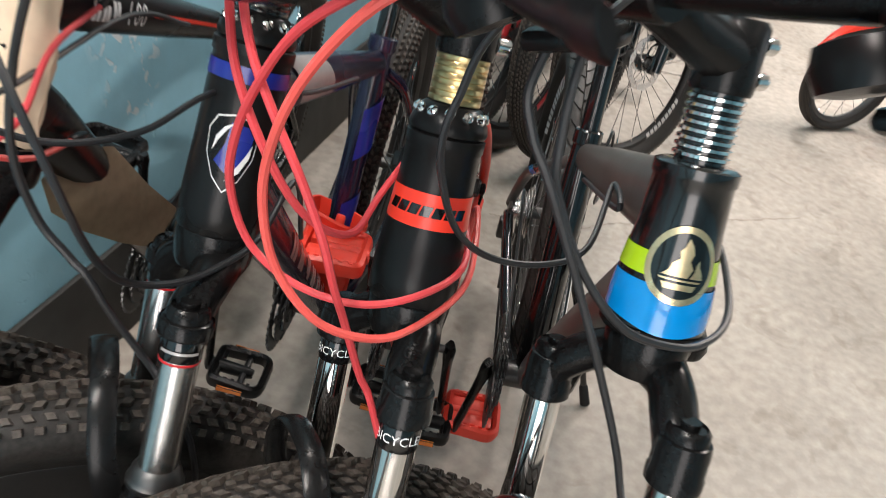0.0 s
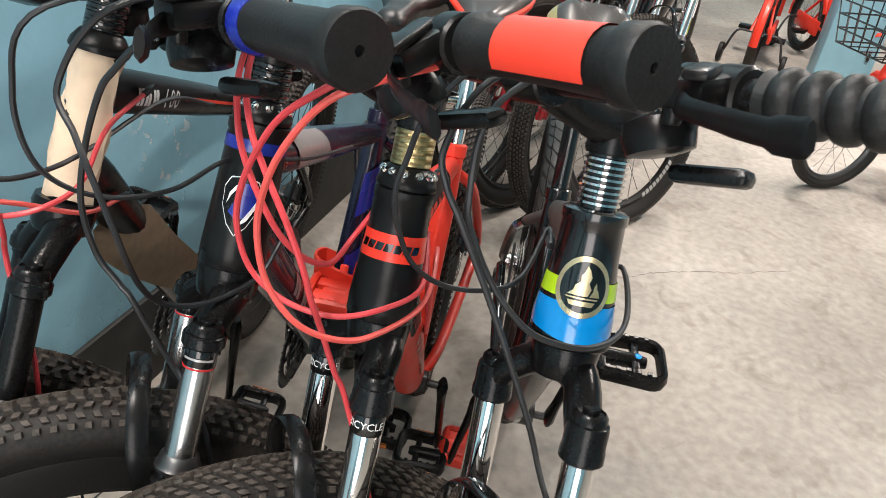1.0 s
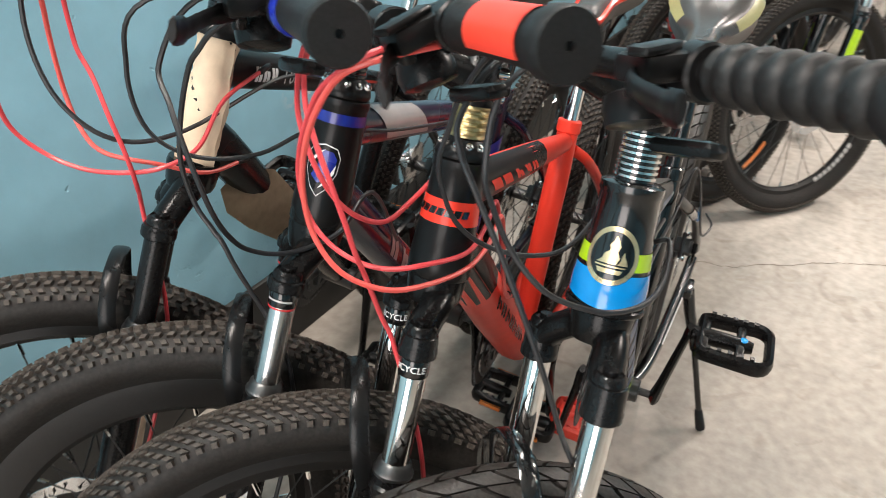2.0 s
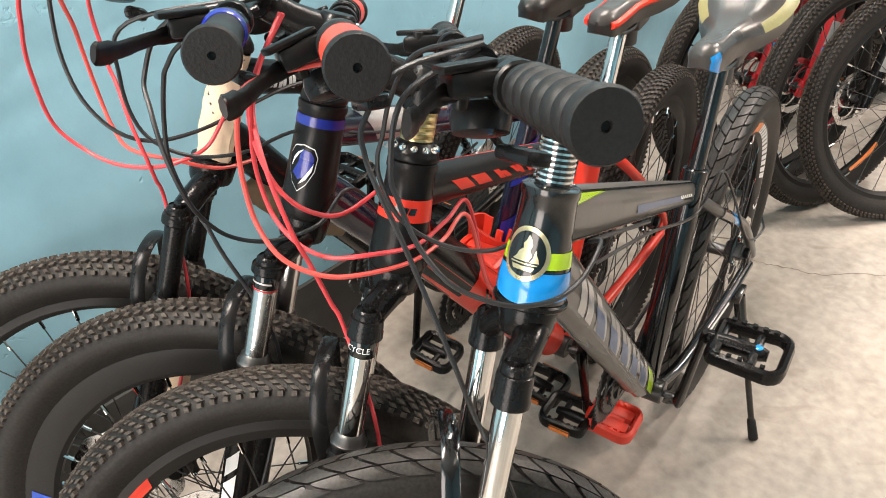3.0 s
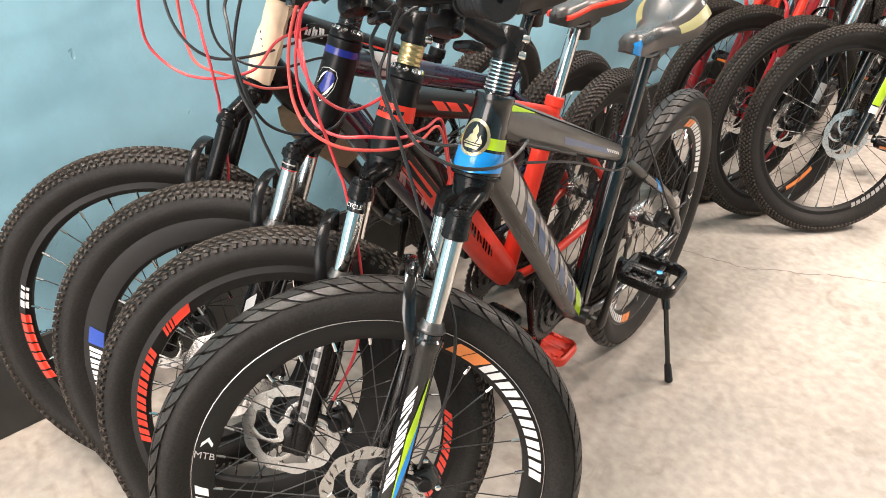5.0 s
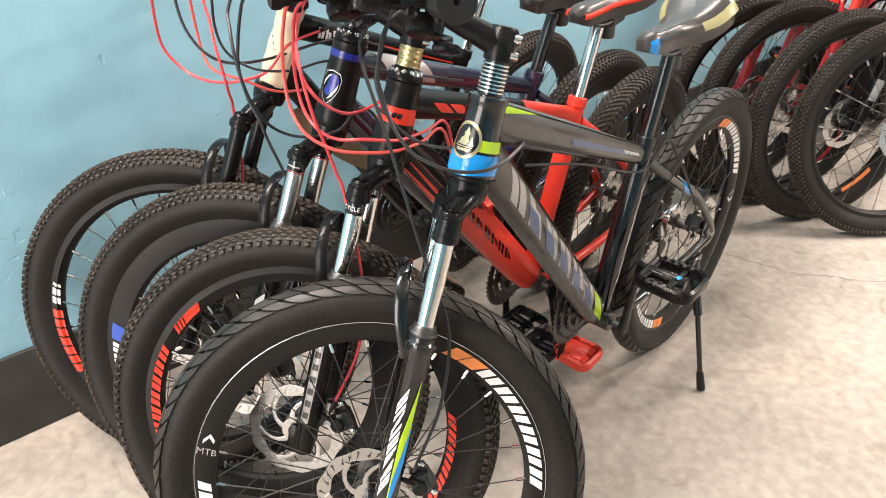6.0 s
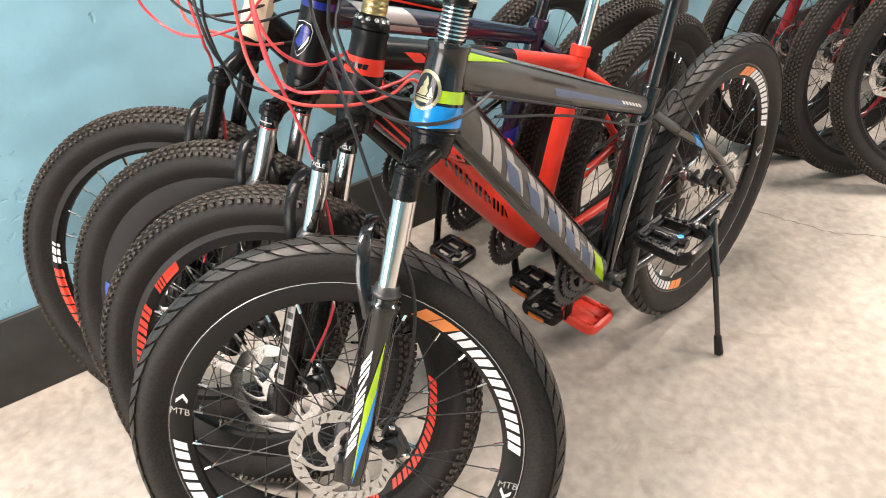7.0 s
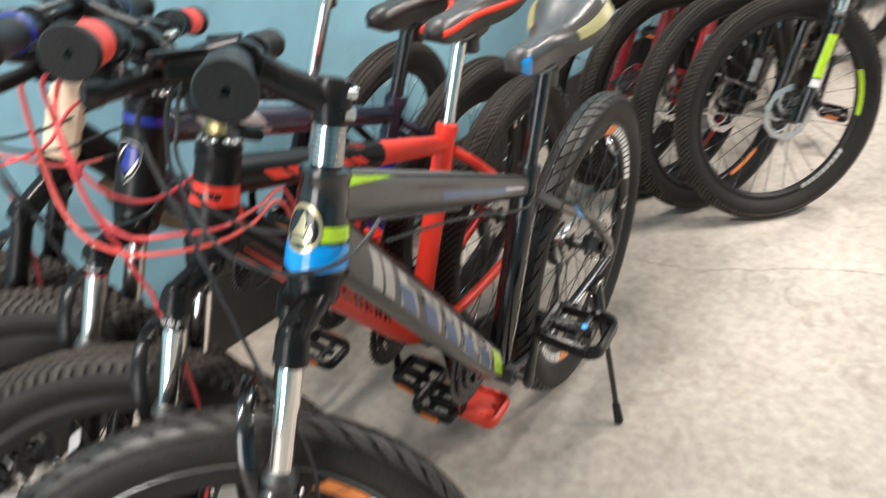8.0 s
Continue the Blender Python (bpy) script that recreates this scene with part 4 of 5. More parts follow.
BIKE_B = bicycle("navy and black mountain bicycle with a blue shield badge", place(0.36, 1.113, 8.0, 4.8, 1.0096), -51.5, LOOK_B)

LOOK_A = dict(lever=10, mats=dict(main=SATIN, head=SATIN, seat=SATIN, rear=SATIN), head=(0.500, 0.645), head_r=(0.0205, 0.0198), stem=0.695, up=0.01, crown=-0.02, crown_mid=-0.022, fork_turn=-3, lower_top=0.31, spacer="black", stanchion=SATIN, lower=SATIN,
              grip="smooth", ring=GRIP, tyre="block_tyre", depth=0.022, crank=-86, post=0.17, post_mat=CHROME, seat_z=0.71,
              saddle=dict(stripe=DEEPRED, label="black saddle with a red edge"))
BIKE_A = bicycle("black mountain bicycle with a foam-wrapped head tube", place(0.078, 1.084, 11.1, 8.7, 1.017), -57, LOOK_A)


# ---- details of the front row ----
def text_mesh(words, size):
    """Vertices and faces of a word in the built-in font, flat in x and y, centred."""
    cu = bpy.data.curves.new("letters", "FONT")
    cu.body, cu.size, cu.align_x, cu.align_y, cu.resolution_u = words, size, "CENTER", "CENTER", 2
    ob = bpy.data.objects.new("letters", cu)
    scene.collection.objects.link(ob)
    me = bpy.data.meshes.new_from_object(ob.evaluated_get(bpy.context.evaluated_depsgraph_get()))
    vs, fs = [v.co.copy() for v in me.vertices], [tuple(f.vertices) for f in me.polygons]
    bpy.data.objects.remove(ob)
    bpy.data.curves.remove(cu)
    bpy.data.meshes.remove(me)
    return vs, fs


def wrap_text(name, words, size, fn, mat, parent, label="", m=None):
    """Lays a word on a surface: fn turns its flat (u, v) into a place."""
    vs, fs = text_mesh(words, size)
    bm = bmesh.new()
    bv = [bm.verts.new(fn(v.x, v.y)) for v in vs]
    for f in fs:
        try:
            bm.faces.new([bv[i] for i in f])
        except ValueError:
            pass
    return part(name, bm, mat, parent, label, m)


def head_band(got, s_lo, s_hi, grow, mat, name="head_band", a0=-180, a1=180, dip=0.0):
    """A band of paint round the head tube between two heights of its axis."""
    s0, s1 = got["look"]["head"]
    ra, rb = got["look"]["head_r"]

    def radius(s):
        if s < s0 + 0.02:
            return ra
        k = s0 + (s1 - s0) * 0.62
        if s < k:
            return ra + (rb * 1.05 - ra) * (s - s0 - 0.02) / (k - s0 - 0.02)
        return rb * 1.05 + (rb - rb * 1.05) * (s - k) / (s1 - 0.012 - k)

    bm = bmesh.new()
    n, rows = 40, []
    for j in range(5):
        row = []
        for k in range(n + 1):
            a = radians(a0 + (a1 - a0) * k / n)
            s = s_lo + (s_hi - s_lo) * j / 4
            if j == 0:
                s -= dip * max(0, math.cos(a)) ** 3
            r = radius(s) + grow
            row.append(bm.verts.new((r * math.cos(a), r * math.sin(a), s)))
        rows.append(row)
    for p, q in zip(rows, rows[1:]):
        for k in range(n):
            bm.faces.new((p[k], p[k + 1], q[k + 1], q[k]))
    return part(name, bm, mat, got["head"], m=STEER), radius


def head_patch(got, outline, s_mid, a_mid, radius, grow, mat, name, label=""):
    """A flat sticker bent round the head tube; outline in metres (sideways, along)."""
    bm = bmesh.new()
    bmesh.ops.triangulate(bm, faces=[bm.faces.new([bm.verts.new((u, v, 0)) for u, v in outline])])
    lo, hi = min(u for u, v in outline), max(u for u, v in outline)
    n = max(1, int((hi - lo) / 0.0025))
    for k in range(1, n):
        bmesh.ops.bisect_plane(bm, geom=bm.verts[:] + bm.edges[:] + bm.faces[:], plane_co=(lo + (hi - lo) * k / n, 0, 0), plane_no=(1, 0, 0))
    for vert in bm.verts:
        u, v = vert.co.x, vert.co.y
        r, a = radius(s_mid + v) + grow, a_mid + u / radius(s_mid)
        vert.co = (r * math.cos(a), r * math.sin(a), s_mid + v)
    return part(name, bm, mat, got["head"], label, STEER)


def ring_outline(w, h, n=36):
    return [(w * math.cos(2 * math.pi * k / n), h * math.sin(2 * math.pi * k / n)) for k in range(n)]


def cable(got, pts, mat, r=0.0025, name="cable", to=None):
    """A cable through places in the room, carried by its bicycle."""
    inv = got["bike"].matrix_world.inverted()
    bm = bmesh.new()
    tube(bm, spline([inv @ Vector(p) for p in pts], 7), r, 8)
    line = part(name, bm, mat, got["bike"])
    if mat in (REDCABLE, CORAL):
        a, b = inv @ Vector(pts[-2]), inv @ Vector(pts[-1])
        bm = bmesh.new()
        lathe(bm, [(0.0028, -0.016), (0.0036, -0.014), (0.0036, 0.003), (0.0022, 0.005), (0.0022, 0.009)], along(b, 2 * b - a), 10)
        part("ferrule", bm, PLASTIC, line)
    return line


def in_room(got, p, steered=True):
    """Place in the room of a point of the steering frame or of the bicycle's own frame."""
    m = got["bike"].matrix_world @ (got["steer"] if steered else Matrix())
    return tuple(m @ Vector(p))


for got, look_ in ((BIKE_A, LOOK_A), (BIKE_B, LOOK_B), (BIKE_C, LOOK_C), (BIKE_D, LOOK_D)):
    got["look"] = look_

# bicycle with the round badge
g = BIKE_D
_, rad = head_band(g, 0.524, 0.551, 0.0006, BLUE, dip=0.006)
head_band(g, 0.555, 0.571, 0.0006, LIME, a0=-130, a1=130)
head_patch(g, ring_outline(0.023, 0.026), 0.567, 0.0, rad, 0.0014, PALEGOLD, "badge", "round gold-rimmed head badge")
head_patch(g, ring_outline(0.0188, 0.0215), 0.567, 0.0, rad, 0.0019, BLACK, "badge_field")
for shape in ([(-0.0115, -0.007), (0.004, -0.007), (0.0065, -0.001), (0.004, 0.004), (0.0055, 0.009), (0.0035, 0.0145), (0.0005, 0.0185), (-0.001, 0.013), (-0.0035, 0.0095), (-0.0025, 0.005), (-0.0065, 0.0015), (-0.0075, -0.003)],
              [(0.0055, -0.007), (0.0135, -0.007), (0.0125, -0.0025), (0.0105, 0.001), (0.0098, 0.0055), (0.0082, 0.002), (0.0078, -0.0025)],
              [(-0.0125, -0.0085), (0.0125, -0.0085), (0.0118, -0.0098), (-0.0118, -0.0098)]):
    head_patch(g, shape, 0.567, 0.0, rad, 0.0024, PALEGOLD, "badge_emblem")
head_patch(g, [(-0.0105, -0.0115), (0.0105, -0.0115), (0.0085, -0.0155), (-0.0085, -0.0155)], 0.567, 0.0, rad, 0.0024, PALEGOLD, "badge_line")
bm = bmesh.new()
lathe(bm, [(0.0352, 0.511), (0.037, 0.513), (0.037, 0.5165), (0.0352, 0.518)], seg=28)
part("headset_ring", bm, PLASTIC, g["head"], m=STEER)
a, b = g["dt"]
side = (0, 1, 0)
decals("tube_paint", CHARCOAL, g["frame"], a, b, (0.0325, 0.0305), side, [(0.03, 0.96)], 0, 0.8, flat=0.735)
decals("tube_paint", BLACK, g["frame"], a, b, (0.0328, 0.0308), side, [(0.04, 0.955)], 0, 0.42, centre=1.1, flat=0.735)
decals("tube_paint", BLACK, g["frame"], a, b, (0.0328, 0.0308), side, [(0.04, 0.955)], 0, 0.3, centre=-1.05, flat=0.735)
glyphs("tube_lettering", SILVER, g["frame"], a, b, (0.0331, 0.0311), side, [(0.13 + 0.125 * k, 0.13 + 0.125 * k + 0.095) for k in range(6)], 2.4, 0.55, flat=0.735)
decals("tube_lettering", SLATE, g["frame"], a, b, (0.0335, 0.0315), side, [(0.27 + 0.125 * k, 0.27 + 0.125 * k + 0.07) for k in range(5)], 2.4, 0.34, flat=0.735, centre=0.2)
decals("tube_decal", LIME, g["frame"], a, b, (0.0333, 0.0313), side, [(0.87, 0.945)], 3.0, 0.5, flat=0.735)
a, b = g["tt"]
for spans, mat, centre, wide, grow in (*(([(0.02 + 0.0125 * k, 0.0326 + 0.0125 * k)], LIME, -0.72 - 0.0155 * k, 0.225 - 0.0155 * k, 0.0003) for k in range(14)), ([(0.42, 0.84)], SLATE, 0.12, 0.22, 0.0003), ([(0.52, 0.98)], CHARCOAL, 0.55, 0.28, 0.0005),
                                       ([(0.03, 0.97)], BLACK, 0.98, 0.14, 0.0003), ([(0.03, 0.95)], BLACK, -1.0, 0.07, 0.0003), ([(0.8 + 0.022 * k, 0.815 + 0.022 * k) for k in range(6)], WHITE, 0.0, 0.12, 0.0007),
                                       ([(0.3 + 0.017 * k, 0.311 + 0.017 * k) for k in range(13)], CHARCOAL, -0.35, 0.09, 0.0006)):
    decals("tube_decal", mat, g["frame"], a, b, (0.0318 + grow, 0.0195 + grow), side, spans, 0.6, wide, centre=centre, flat=0.64)
glyphs("tube_decal", SILVER, g["frame"], BB, g["seat"], 0.0228, side, [(0.22 + 0.1 * k, 0.29 + 0.1 * k) for k in range(6)], 2.0, 0.2)
# dark upper half and blue patch of the seat stays, white line on the chain stay
for s in (1, -1):
    p0, p1 = g["seat"] + Vector((-0.05, s * 0.038, -0.09)), REAR + Vector((0.12, s * 0.055, 0.15))
    decals("stay_paint", BLACK, g["frame"], p0, p1, 0.0102, (0, s, 0), [(0.0, 0.52)], 0, 1.5)
    decals("stay_paint", BLUE, g["frame"], p0, p1, 0.0105, (0, s, 0), [(0.4, 0.62)], 2.0, 0.9)
    decals("stay_paint", WHITE, g["frame"], BB + Vector((-0.09, s * 0.04, 0.004)), REAR + Vector((0.14, s * 0.058, -0.018)), 0.0112, (0, s, 0), [(0.2, 0.95)], 0, 0.2, centre=-0.5)
# fork leg paint
def leg_plates(got, spans, mat, wide=0.5, centre=0.0, grow=0.0008, lean=0.0, s=1, name="leg_decal"):
    decals(name, mat, got["lower"], (0.02, s * LEG, 0.02), (0.02, s * LEG, 0.24), (0.0185 + grow, 0.0195 + grow), (0.25, s, 0), spans, lean, wide, centre=centre)


leg_plates(g, [(0.12, 0.72)], LIME, 0.32, 0.55, lean=5)
leg_plates(g, [(0.08, 0.4)], BLUE, 0.3, 0.62, 0.0011, lean=5)
glyphs("leg_decal", WHITE, g["lower"], (0.02, LEG, 0.02), (0.02, LEG, 0.24), (0.0197, 0.0207), (0.25, 1, 0), [(0.1 + 0.105 * k, 0.1 + 0.105 * k + 0.085) for k in range(7)], 1.5, 0.32, centre=-0.2)

for w in (g["front"], g["rear"]):
    for half in (-7.5, 172.5):
        for sd in (1, -1):
            rim_decal(w, sd, 0.2522, 0.2712, [(126.5 + 8.6 * k + half, 133.7 + 8.6 * k + half) for k in range(6)], 0.037, WHITE, "rim_mark", skew=0.02, split=True)
            rim_decal(w, sd, 0.2515, 0.2715, [(113 + half, 119 + half), (119.4 + half, 125.5 + half)], 0.037, ORANGE, skew=0.03)
            rim_decal(w, sd, 0.2525, 0.2610, [(193.2 + half, 194.8 + half)], 0.037, WHITE, skew=0.02)
            rim_decal(w, sd, 0.2610, 0.2695, [(193.2 + half, 194.8 + half)], 0.037, WHITE, skew=-0.02)
    for at, way in ((182.5, 1), (1.5, -1)):
        wrap_text("rim_letters", "MTB", 0.0165, lambda u, v, at=at, way=way: polar(0.2608 + way * u, radians(at) - way * v / 0.2608, 0.0136 + 0.0008), SILVER, w)
w = BIKE_C["front"]
for a0, a1 in ((-24, 40), (160, 236)):
    rim_decal(w, 1, 0.2550, 0.2685, [(a0 + 6.6 * k, a0 + 6.6 * k + 5.4) for k in range(int((a1 - a0 - 18) / 6.6))], 0.03, REDPLASTIC, "rim_mark", skew=0.02, split=True)
    rim_decal(w, 1, 0.2550, 0.2685, [(a1 - 17, a1 - 15.6), (a1 - 15, a1 - 13.8), (a1 - 13.2, a1 - 12), (a1 - 11.4, a1 - 3)], 0.03, REDPLASTIC, skew=0.02)
w = BIKE_B["front"]
rim_decal(w, 1, 0.2435, 0.2695, [(-47, -38), (-10, -3)], 0.045, COBALT, skew=0.02)
rim_decal(w, 1, 0.2455, 0.2675, [(-36.5 + 5.2 * k, -32.3 + 5.2 * k) for k in range(5)], 0.045, WHITE, skew=0.02, split=True)
rim_decal(w, 1, 0.2412, 0.2440, [(-37, -11)], 0.045, COBALT)
w = BIKE_A["front"]
rim_decal(w, 1, 0.2605, 0.2765, [(-46 + 4.4 * k, -42.4 + 4.4 * k) for k in range(7)], 0.022, REDPLASTIC)
rim_decal(w, 1, 0.2625, 0.2755, [(-13, -10), (-9, -6), (-5, -3.6)], 0.022, WHITE)

# kickstand of the grey bicycle
bm = bmesh.new()
tube(bm, [(0.1, 0.075, 0.315), (0.108, 0.088, 0.27), (0.124, 0.118, 0.19)], [0.012, 0.012, 0.0105], 10)
tube(bm, [(0.122, 0.115, 0.196), (0.148, 0.162, 0.04)], 0.0065, 10)
box(bm, (0.05, 0.03, 0.02), pose(0.1, 0.068, 0.318, 0, 0, 0), 0.004)
stand = part("kickstand", bm, BLACK, g["bike"])
bm = bmesh.new()
lathe(bm, [(0.008, 0), (0.0105, 0.003), (0.009, 0.045), (0.0068, 0.05)], along((0.154, 0.174, 0.004), (0.1455, 0.157, 0.055)), 12)
part("rubber_foot", bm, GRIP, stand)
bm = bmesh.new()
lathe(bm, [(0.0065, 0), (0.0065, 0.002), (0.004, 0.003)], Matrix.Translation(BB) @ pose(0.175 * math.cos(radians(82)), 0.169, 0.175 * math.sin(radians(82)) + 0.0095), 12)
part("pedal_button", bm, BLUE, g["bike"])

# red and black bicycle
g = BIKE_C
_, rad = head_band(g, 0.540, 0.564, 0.0006, RED)
for k in range(7):
    head_patch(g, [(-0.0022, 0.0036), (0.0046, 0.0036), (0.0026, -0.0036), (-0.0042, -0.0036)], 0.552, radians(-54 + 17 * k), rad, 0.0012, BLACK, "band_lettering")
a, b = g["dt"]
decals("tube_paint", SATIN, g["frame"], a, b, (0.0285, 0.046), side, [(0.04, 0.1), (0.1, 0.2), (0.2, 0.27)], 0, 1.57, flat=0.845)
bm = bmesh.new()
for k in range(7):
    t = 0.34 + 0.058 * k
    r = 0.0345 + 0.003 * min(1, k / 2.75)
    for at, high in ((t, 0.2), (t + 0.026, 0.2 if k % 2 else 0.12)):
        plates(bm, a, b, r, side, [(at, at + 0.015)], 1.2, high, centre=0.3, flat=0.845)
for k in range(3):
    t = 0.34 + 0.08 * k
    plates(bm, a, b, 0.035 + 0.0025 * min(1, k / 2), side, [(t, t + 0.06)], -5, 0.07, centre=-0.75 + 0.1 * (k % 2), flat=0.845)
part("tube_lettering", bm, BLACK, g["frame"])
a, b = g["tt"]
decals("tube_paint", SATIN, g["frame"], a, b, (0.0242, 0.0188), side, [(0.0, 0.6)], 0, 1.56, flat=0.86)
glyphs("tube_lettering", RED, g["frame"], a, b, (0.0246, 0.0192), side, [(0.12, 0.26), (0.3, 0.36), (0.38, 0.43), (0.45, 0.5)], 1.4, 0.3, flat=0.86)
glyphs("tube_lettering", BLACK, g["frame"], BB, g["seat"], 0.0208, side, [(0.36, 0.42), (0.45, 0.5), (0.56, 0.62)], -3, 0.3, centre=0.5)
for s in (1, -1):
    bm = bmesh.new()
    lathe(bm, [(0.0143, 0.400), (0.0148, 0.401), (0.0148, 0.418), (0.0143, 0.419)], pose(0.02, s * LEG, 0), 20)
    band = part("label_band", bm, BLACK, g["fork"])
    wrap_text("label_word", "BICYCLE", 0.0095, lambda u, v, s=s: (0.02 + 0.0152 * math.cos(u / 0.0152 + 1.0), s * LEG + 0.0152 * math.sin(u / 0.0152 + 1.0), 0.4095 + v), WHITE, g["fork"])
leg_plates(g, [(0.1, 0.86)], SILVER, 0.34, 0.0)
leg_plates(g, [(0.14 + 0.1 * k, 0.19 + 0.1 * k) for k in range(7)], CHARCOAL, 0.24, 0.0, 0.0013)

# navy bicycle with the shield
g = BIKE_B
_, rad = head_band(g, 0.590, 0.601, 0.0006, NAVY)
shield = [(0.0, 0.024), (0.012, 0.021), (0.0165, 0.012), (0.015, -0.004), (0.008, -0.02), (0.0, -0.029), (-0.008, -0.02), (-0.015, -0.004), (-0.0165, 0.012), (-0.012, 0.021)]
head_patch(g, [(1.06 * u, 1.05 * v) for u, v in shield], 0.544, 0.22, rad, 0.0009, WHITE, "shield_rim", "thin white shield outline")
head_patch(g, shield, 0.544, 0.22, rad, 0.0014, SATIN, "shield", "black shield badge")
head_patch(g, [(-0.002, 0.0195), (0.009, 0.018), (0.0135, 0.011), (0.012, 0.0), (0.006, -0.011), (-0.001, -0.016), (-0.009, -0.009), (-0.004, 0.004)], 0.544, 0.22, rad, 0.0018, NAVY, "shield_field", "royal blue field")
head_patch(g, [(0.0, -0.0215), (0.0075, -0.0145), (0.0128, -0.003), (0.0135, 0.006), (0.0095, -0.003), (0.0045, -0.0125)], 0.544, 0.22, rad, 0.0022, WHITE, "shield_stroke")
head_patch(g, [(-0.0115, -0.002), (-0.0105, 0.008), (-0.006, 0.0155), (0.001, 0.02), (-0.004, 0.014), (-0.0085, 0.006)], 0.544, 0.22, rad, 0.0022, WHITE, "shield_stroke")
a, b = g["tt"]
decals("tube_decal", SILVER, g["frame"], a, b, (0.0242, 0.0188), side, [(0.12, 0.34)], 2.5, 0.95, flat=0.86, centre=-0.35)
a, b = g["dt"]
glyphs("tube_lettering", SILVER, g["frame"], a, b, (0.0286, 0.0246), side, [(0.3 + 0.09 * k, 0.3 + 0.09 * k + 0.05) for k in range(6)], 1.2, 0.42, flat=0.82)
decals("tube_decal", NAVY, g["frame"], BB, g["seat"], 0.0208, (0.6, 0.8, 0), [(0.3, 0.46), (0.62, 0.8)], 1.5, 0.9)
for s in (1, -1):
    bm = bmesh.new()
    lathe(bm, [(0.0143, 0.404), (0.0147, 0.405), (0.0147, 0.419), (0.0143, 0.42)], pose(0.02, s * LEG, 0), 18)
    band = part("label_band", bm, BLACK, g["fork"])
    bm = bmesh.new()
    lathe(bm, [(0.0143, 0.4015), (0.0146, 0.402), (0.0146, 0.4032), (0.0143, 0.4035)], pose(0.02, s * LEG, 0), 18)
    part("label_stripe", bm, DEEPRED, g["fork"])
    decals("label_word", SILVER, g["fork"], (0.02, s * LEG, 0.411), (0.02, s * LEG, 0.4132), 0.0147, (0.25, s, 0), [(0, 1)], 0, 0.9)
leg_plates(g, [(0.2, 0.35), (0.38, 0.55), (0.6, 0.72)], WHITE, 0.4, 0.0, lean=1)

# black bicycle with the wrapped head tube
g = BIKE_A
bm = bmesh.new()
rings = []
for j in range(15):
    f = j / 14
    ring = []
    for k in range(30):
        a = 2 * math.pi * k / 30
        r = 0.0235 - 0.001 * f + 0.0016 * math.sin(9 * f + 2 * a) + 0.0012 * math.sin(23 * f + 5 * a) + (0.0025 if k == 7 else 0)
        ring.append(bm.verts.new((r * math.cos(a), r * math.sin(a), 0.503 + 0.142 * f + 0.004 * math.sin(2 * a + 1) * (1 if j in (0, 14) else 0))))
    rings.append(ring)
for p, q in zip(rings, rings[1:]):
    for k in range(30):
        bm.faces.new((p[k], p[(k + 1) % 30], q[(k + 1) % 30], q[k]))
part("foam_wrap", bm, CREAM, g["head"], "cream packing foam round the head tube", STEER)
bm = bmesh.new()
lathe(bm, [(0.0195, 0.06), (0.0245, 0.062), (0.0235, 0.1), (0.0255, 0.14), (0.024, 0.19), (0.0255, 0.225), (0.02, 0.228)], pose(0.02, -LEG, 0), 18)
part("foam_sleeve", bm, CREAM, g["lower"], "cream packing foam round a fork leg")
a, b = g["tt"]
glyphs("tube_lettering", WHITE, g["frame"], a, b, (0.0245, 0.0191), side, [(0.1 + 0.034 * k, 0.127 + 0.034 * k) for k in range(3)], 0.2, 0.38, flat=0.86)
d_tube = (b - a).normalized()
q_tube = d_tube.cross(Vector(side)).normalized()
wrap_text("tube_number", "100", 0.03, lambda u, v: a + d_tube * ((b - a).length * 0.262 + u) + (Vector(side) * math.cos(v / 0.024) * 0.86 - q_tube * math.sin(v / 0.024)) * 0.0249, WHITE, g["frame"])
decals("tube_decal", RED, g["frame"], a, b, (0.0242, 0.0188), side, [(0.34, 0.9)], 0, 0.1, flat=0.86, centre=-0.12)
# torn piece of cardboard tied to the down tube
inv = g["bike"].matrix_world.inverted()
edge = [(0.352, 0.276, 0.731), (0.349, 0.31, 0.744), (0.347, 0.344, 0.735), (0.345, 0.377, 0.715), (0.342, 0.43, 0.65), (0.34, 0.486, 0.575), (0.342, 0.448, 0.55), (0.345, 0.41, 0.575),
        (0.347, 0.373, 0.602), (0.35, 0.311, 0.658), (0.352, 0.285, 0.7)]
bm = bmesh.new()
mid = Vector((0.346, 0.375, 0.65))
inner = [bm.verts.new(inv @ (mid + (Vector(p) - mid) * 0.55 + Vector((0.006, 0, 0)))) for p in edge]
outer = [bm.verts.new(inv @ (Vector(p) + Vector((0.004 * math.sin(5 * i), 0.003 * math.sin(3 * i), 0.004 * math.cos(4 * i))))) for i, p in enumerate(edge)]
centre_v = bm.verts.new(inv @ (mid + Vector((0.008, 0, 0))))
for k in range(len(edge)):
    j = (k + 1) % len(edge)
    bm.faces.new((inner[k], inner[j], outer[j], outer[k]))
    bm.faces.new((centre_v, inner[j], inner[k]))
bmesh.ops.solidify(bm, geom=bm.faces[:], thickness=0.004)
part("cardboard", bm, CARD, g["frame"], "torn brown cardboard packing")

# bottle cage in front of the seat tube of the navy bicycle
g = BIKE_B
d = (BB - g["seat"]).normalized()
q = Vector((-d.z, 0, d.x))
bm = bmesh.new()
base = BB - d * 0.178 + Vector((0, 0.006, 0))
section = [(-0.018, 0.03), (-0.036, 0.034), (-0.0425, 0.05), (-0.0435, 0.07), (-0.040, 0.086), (-0.030, 0.095), (-0.015, 0.0985), (0.0, 0.1)]
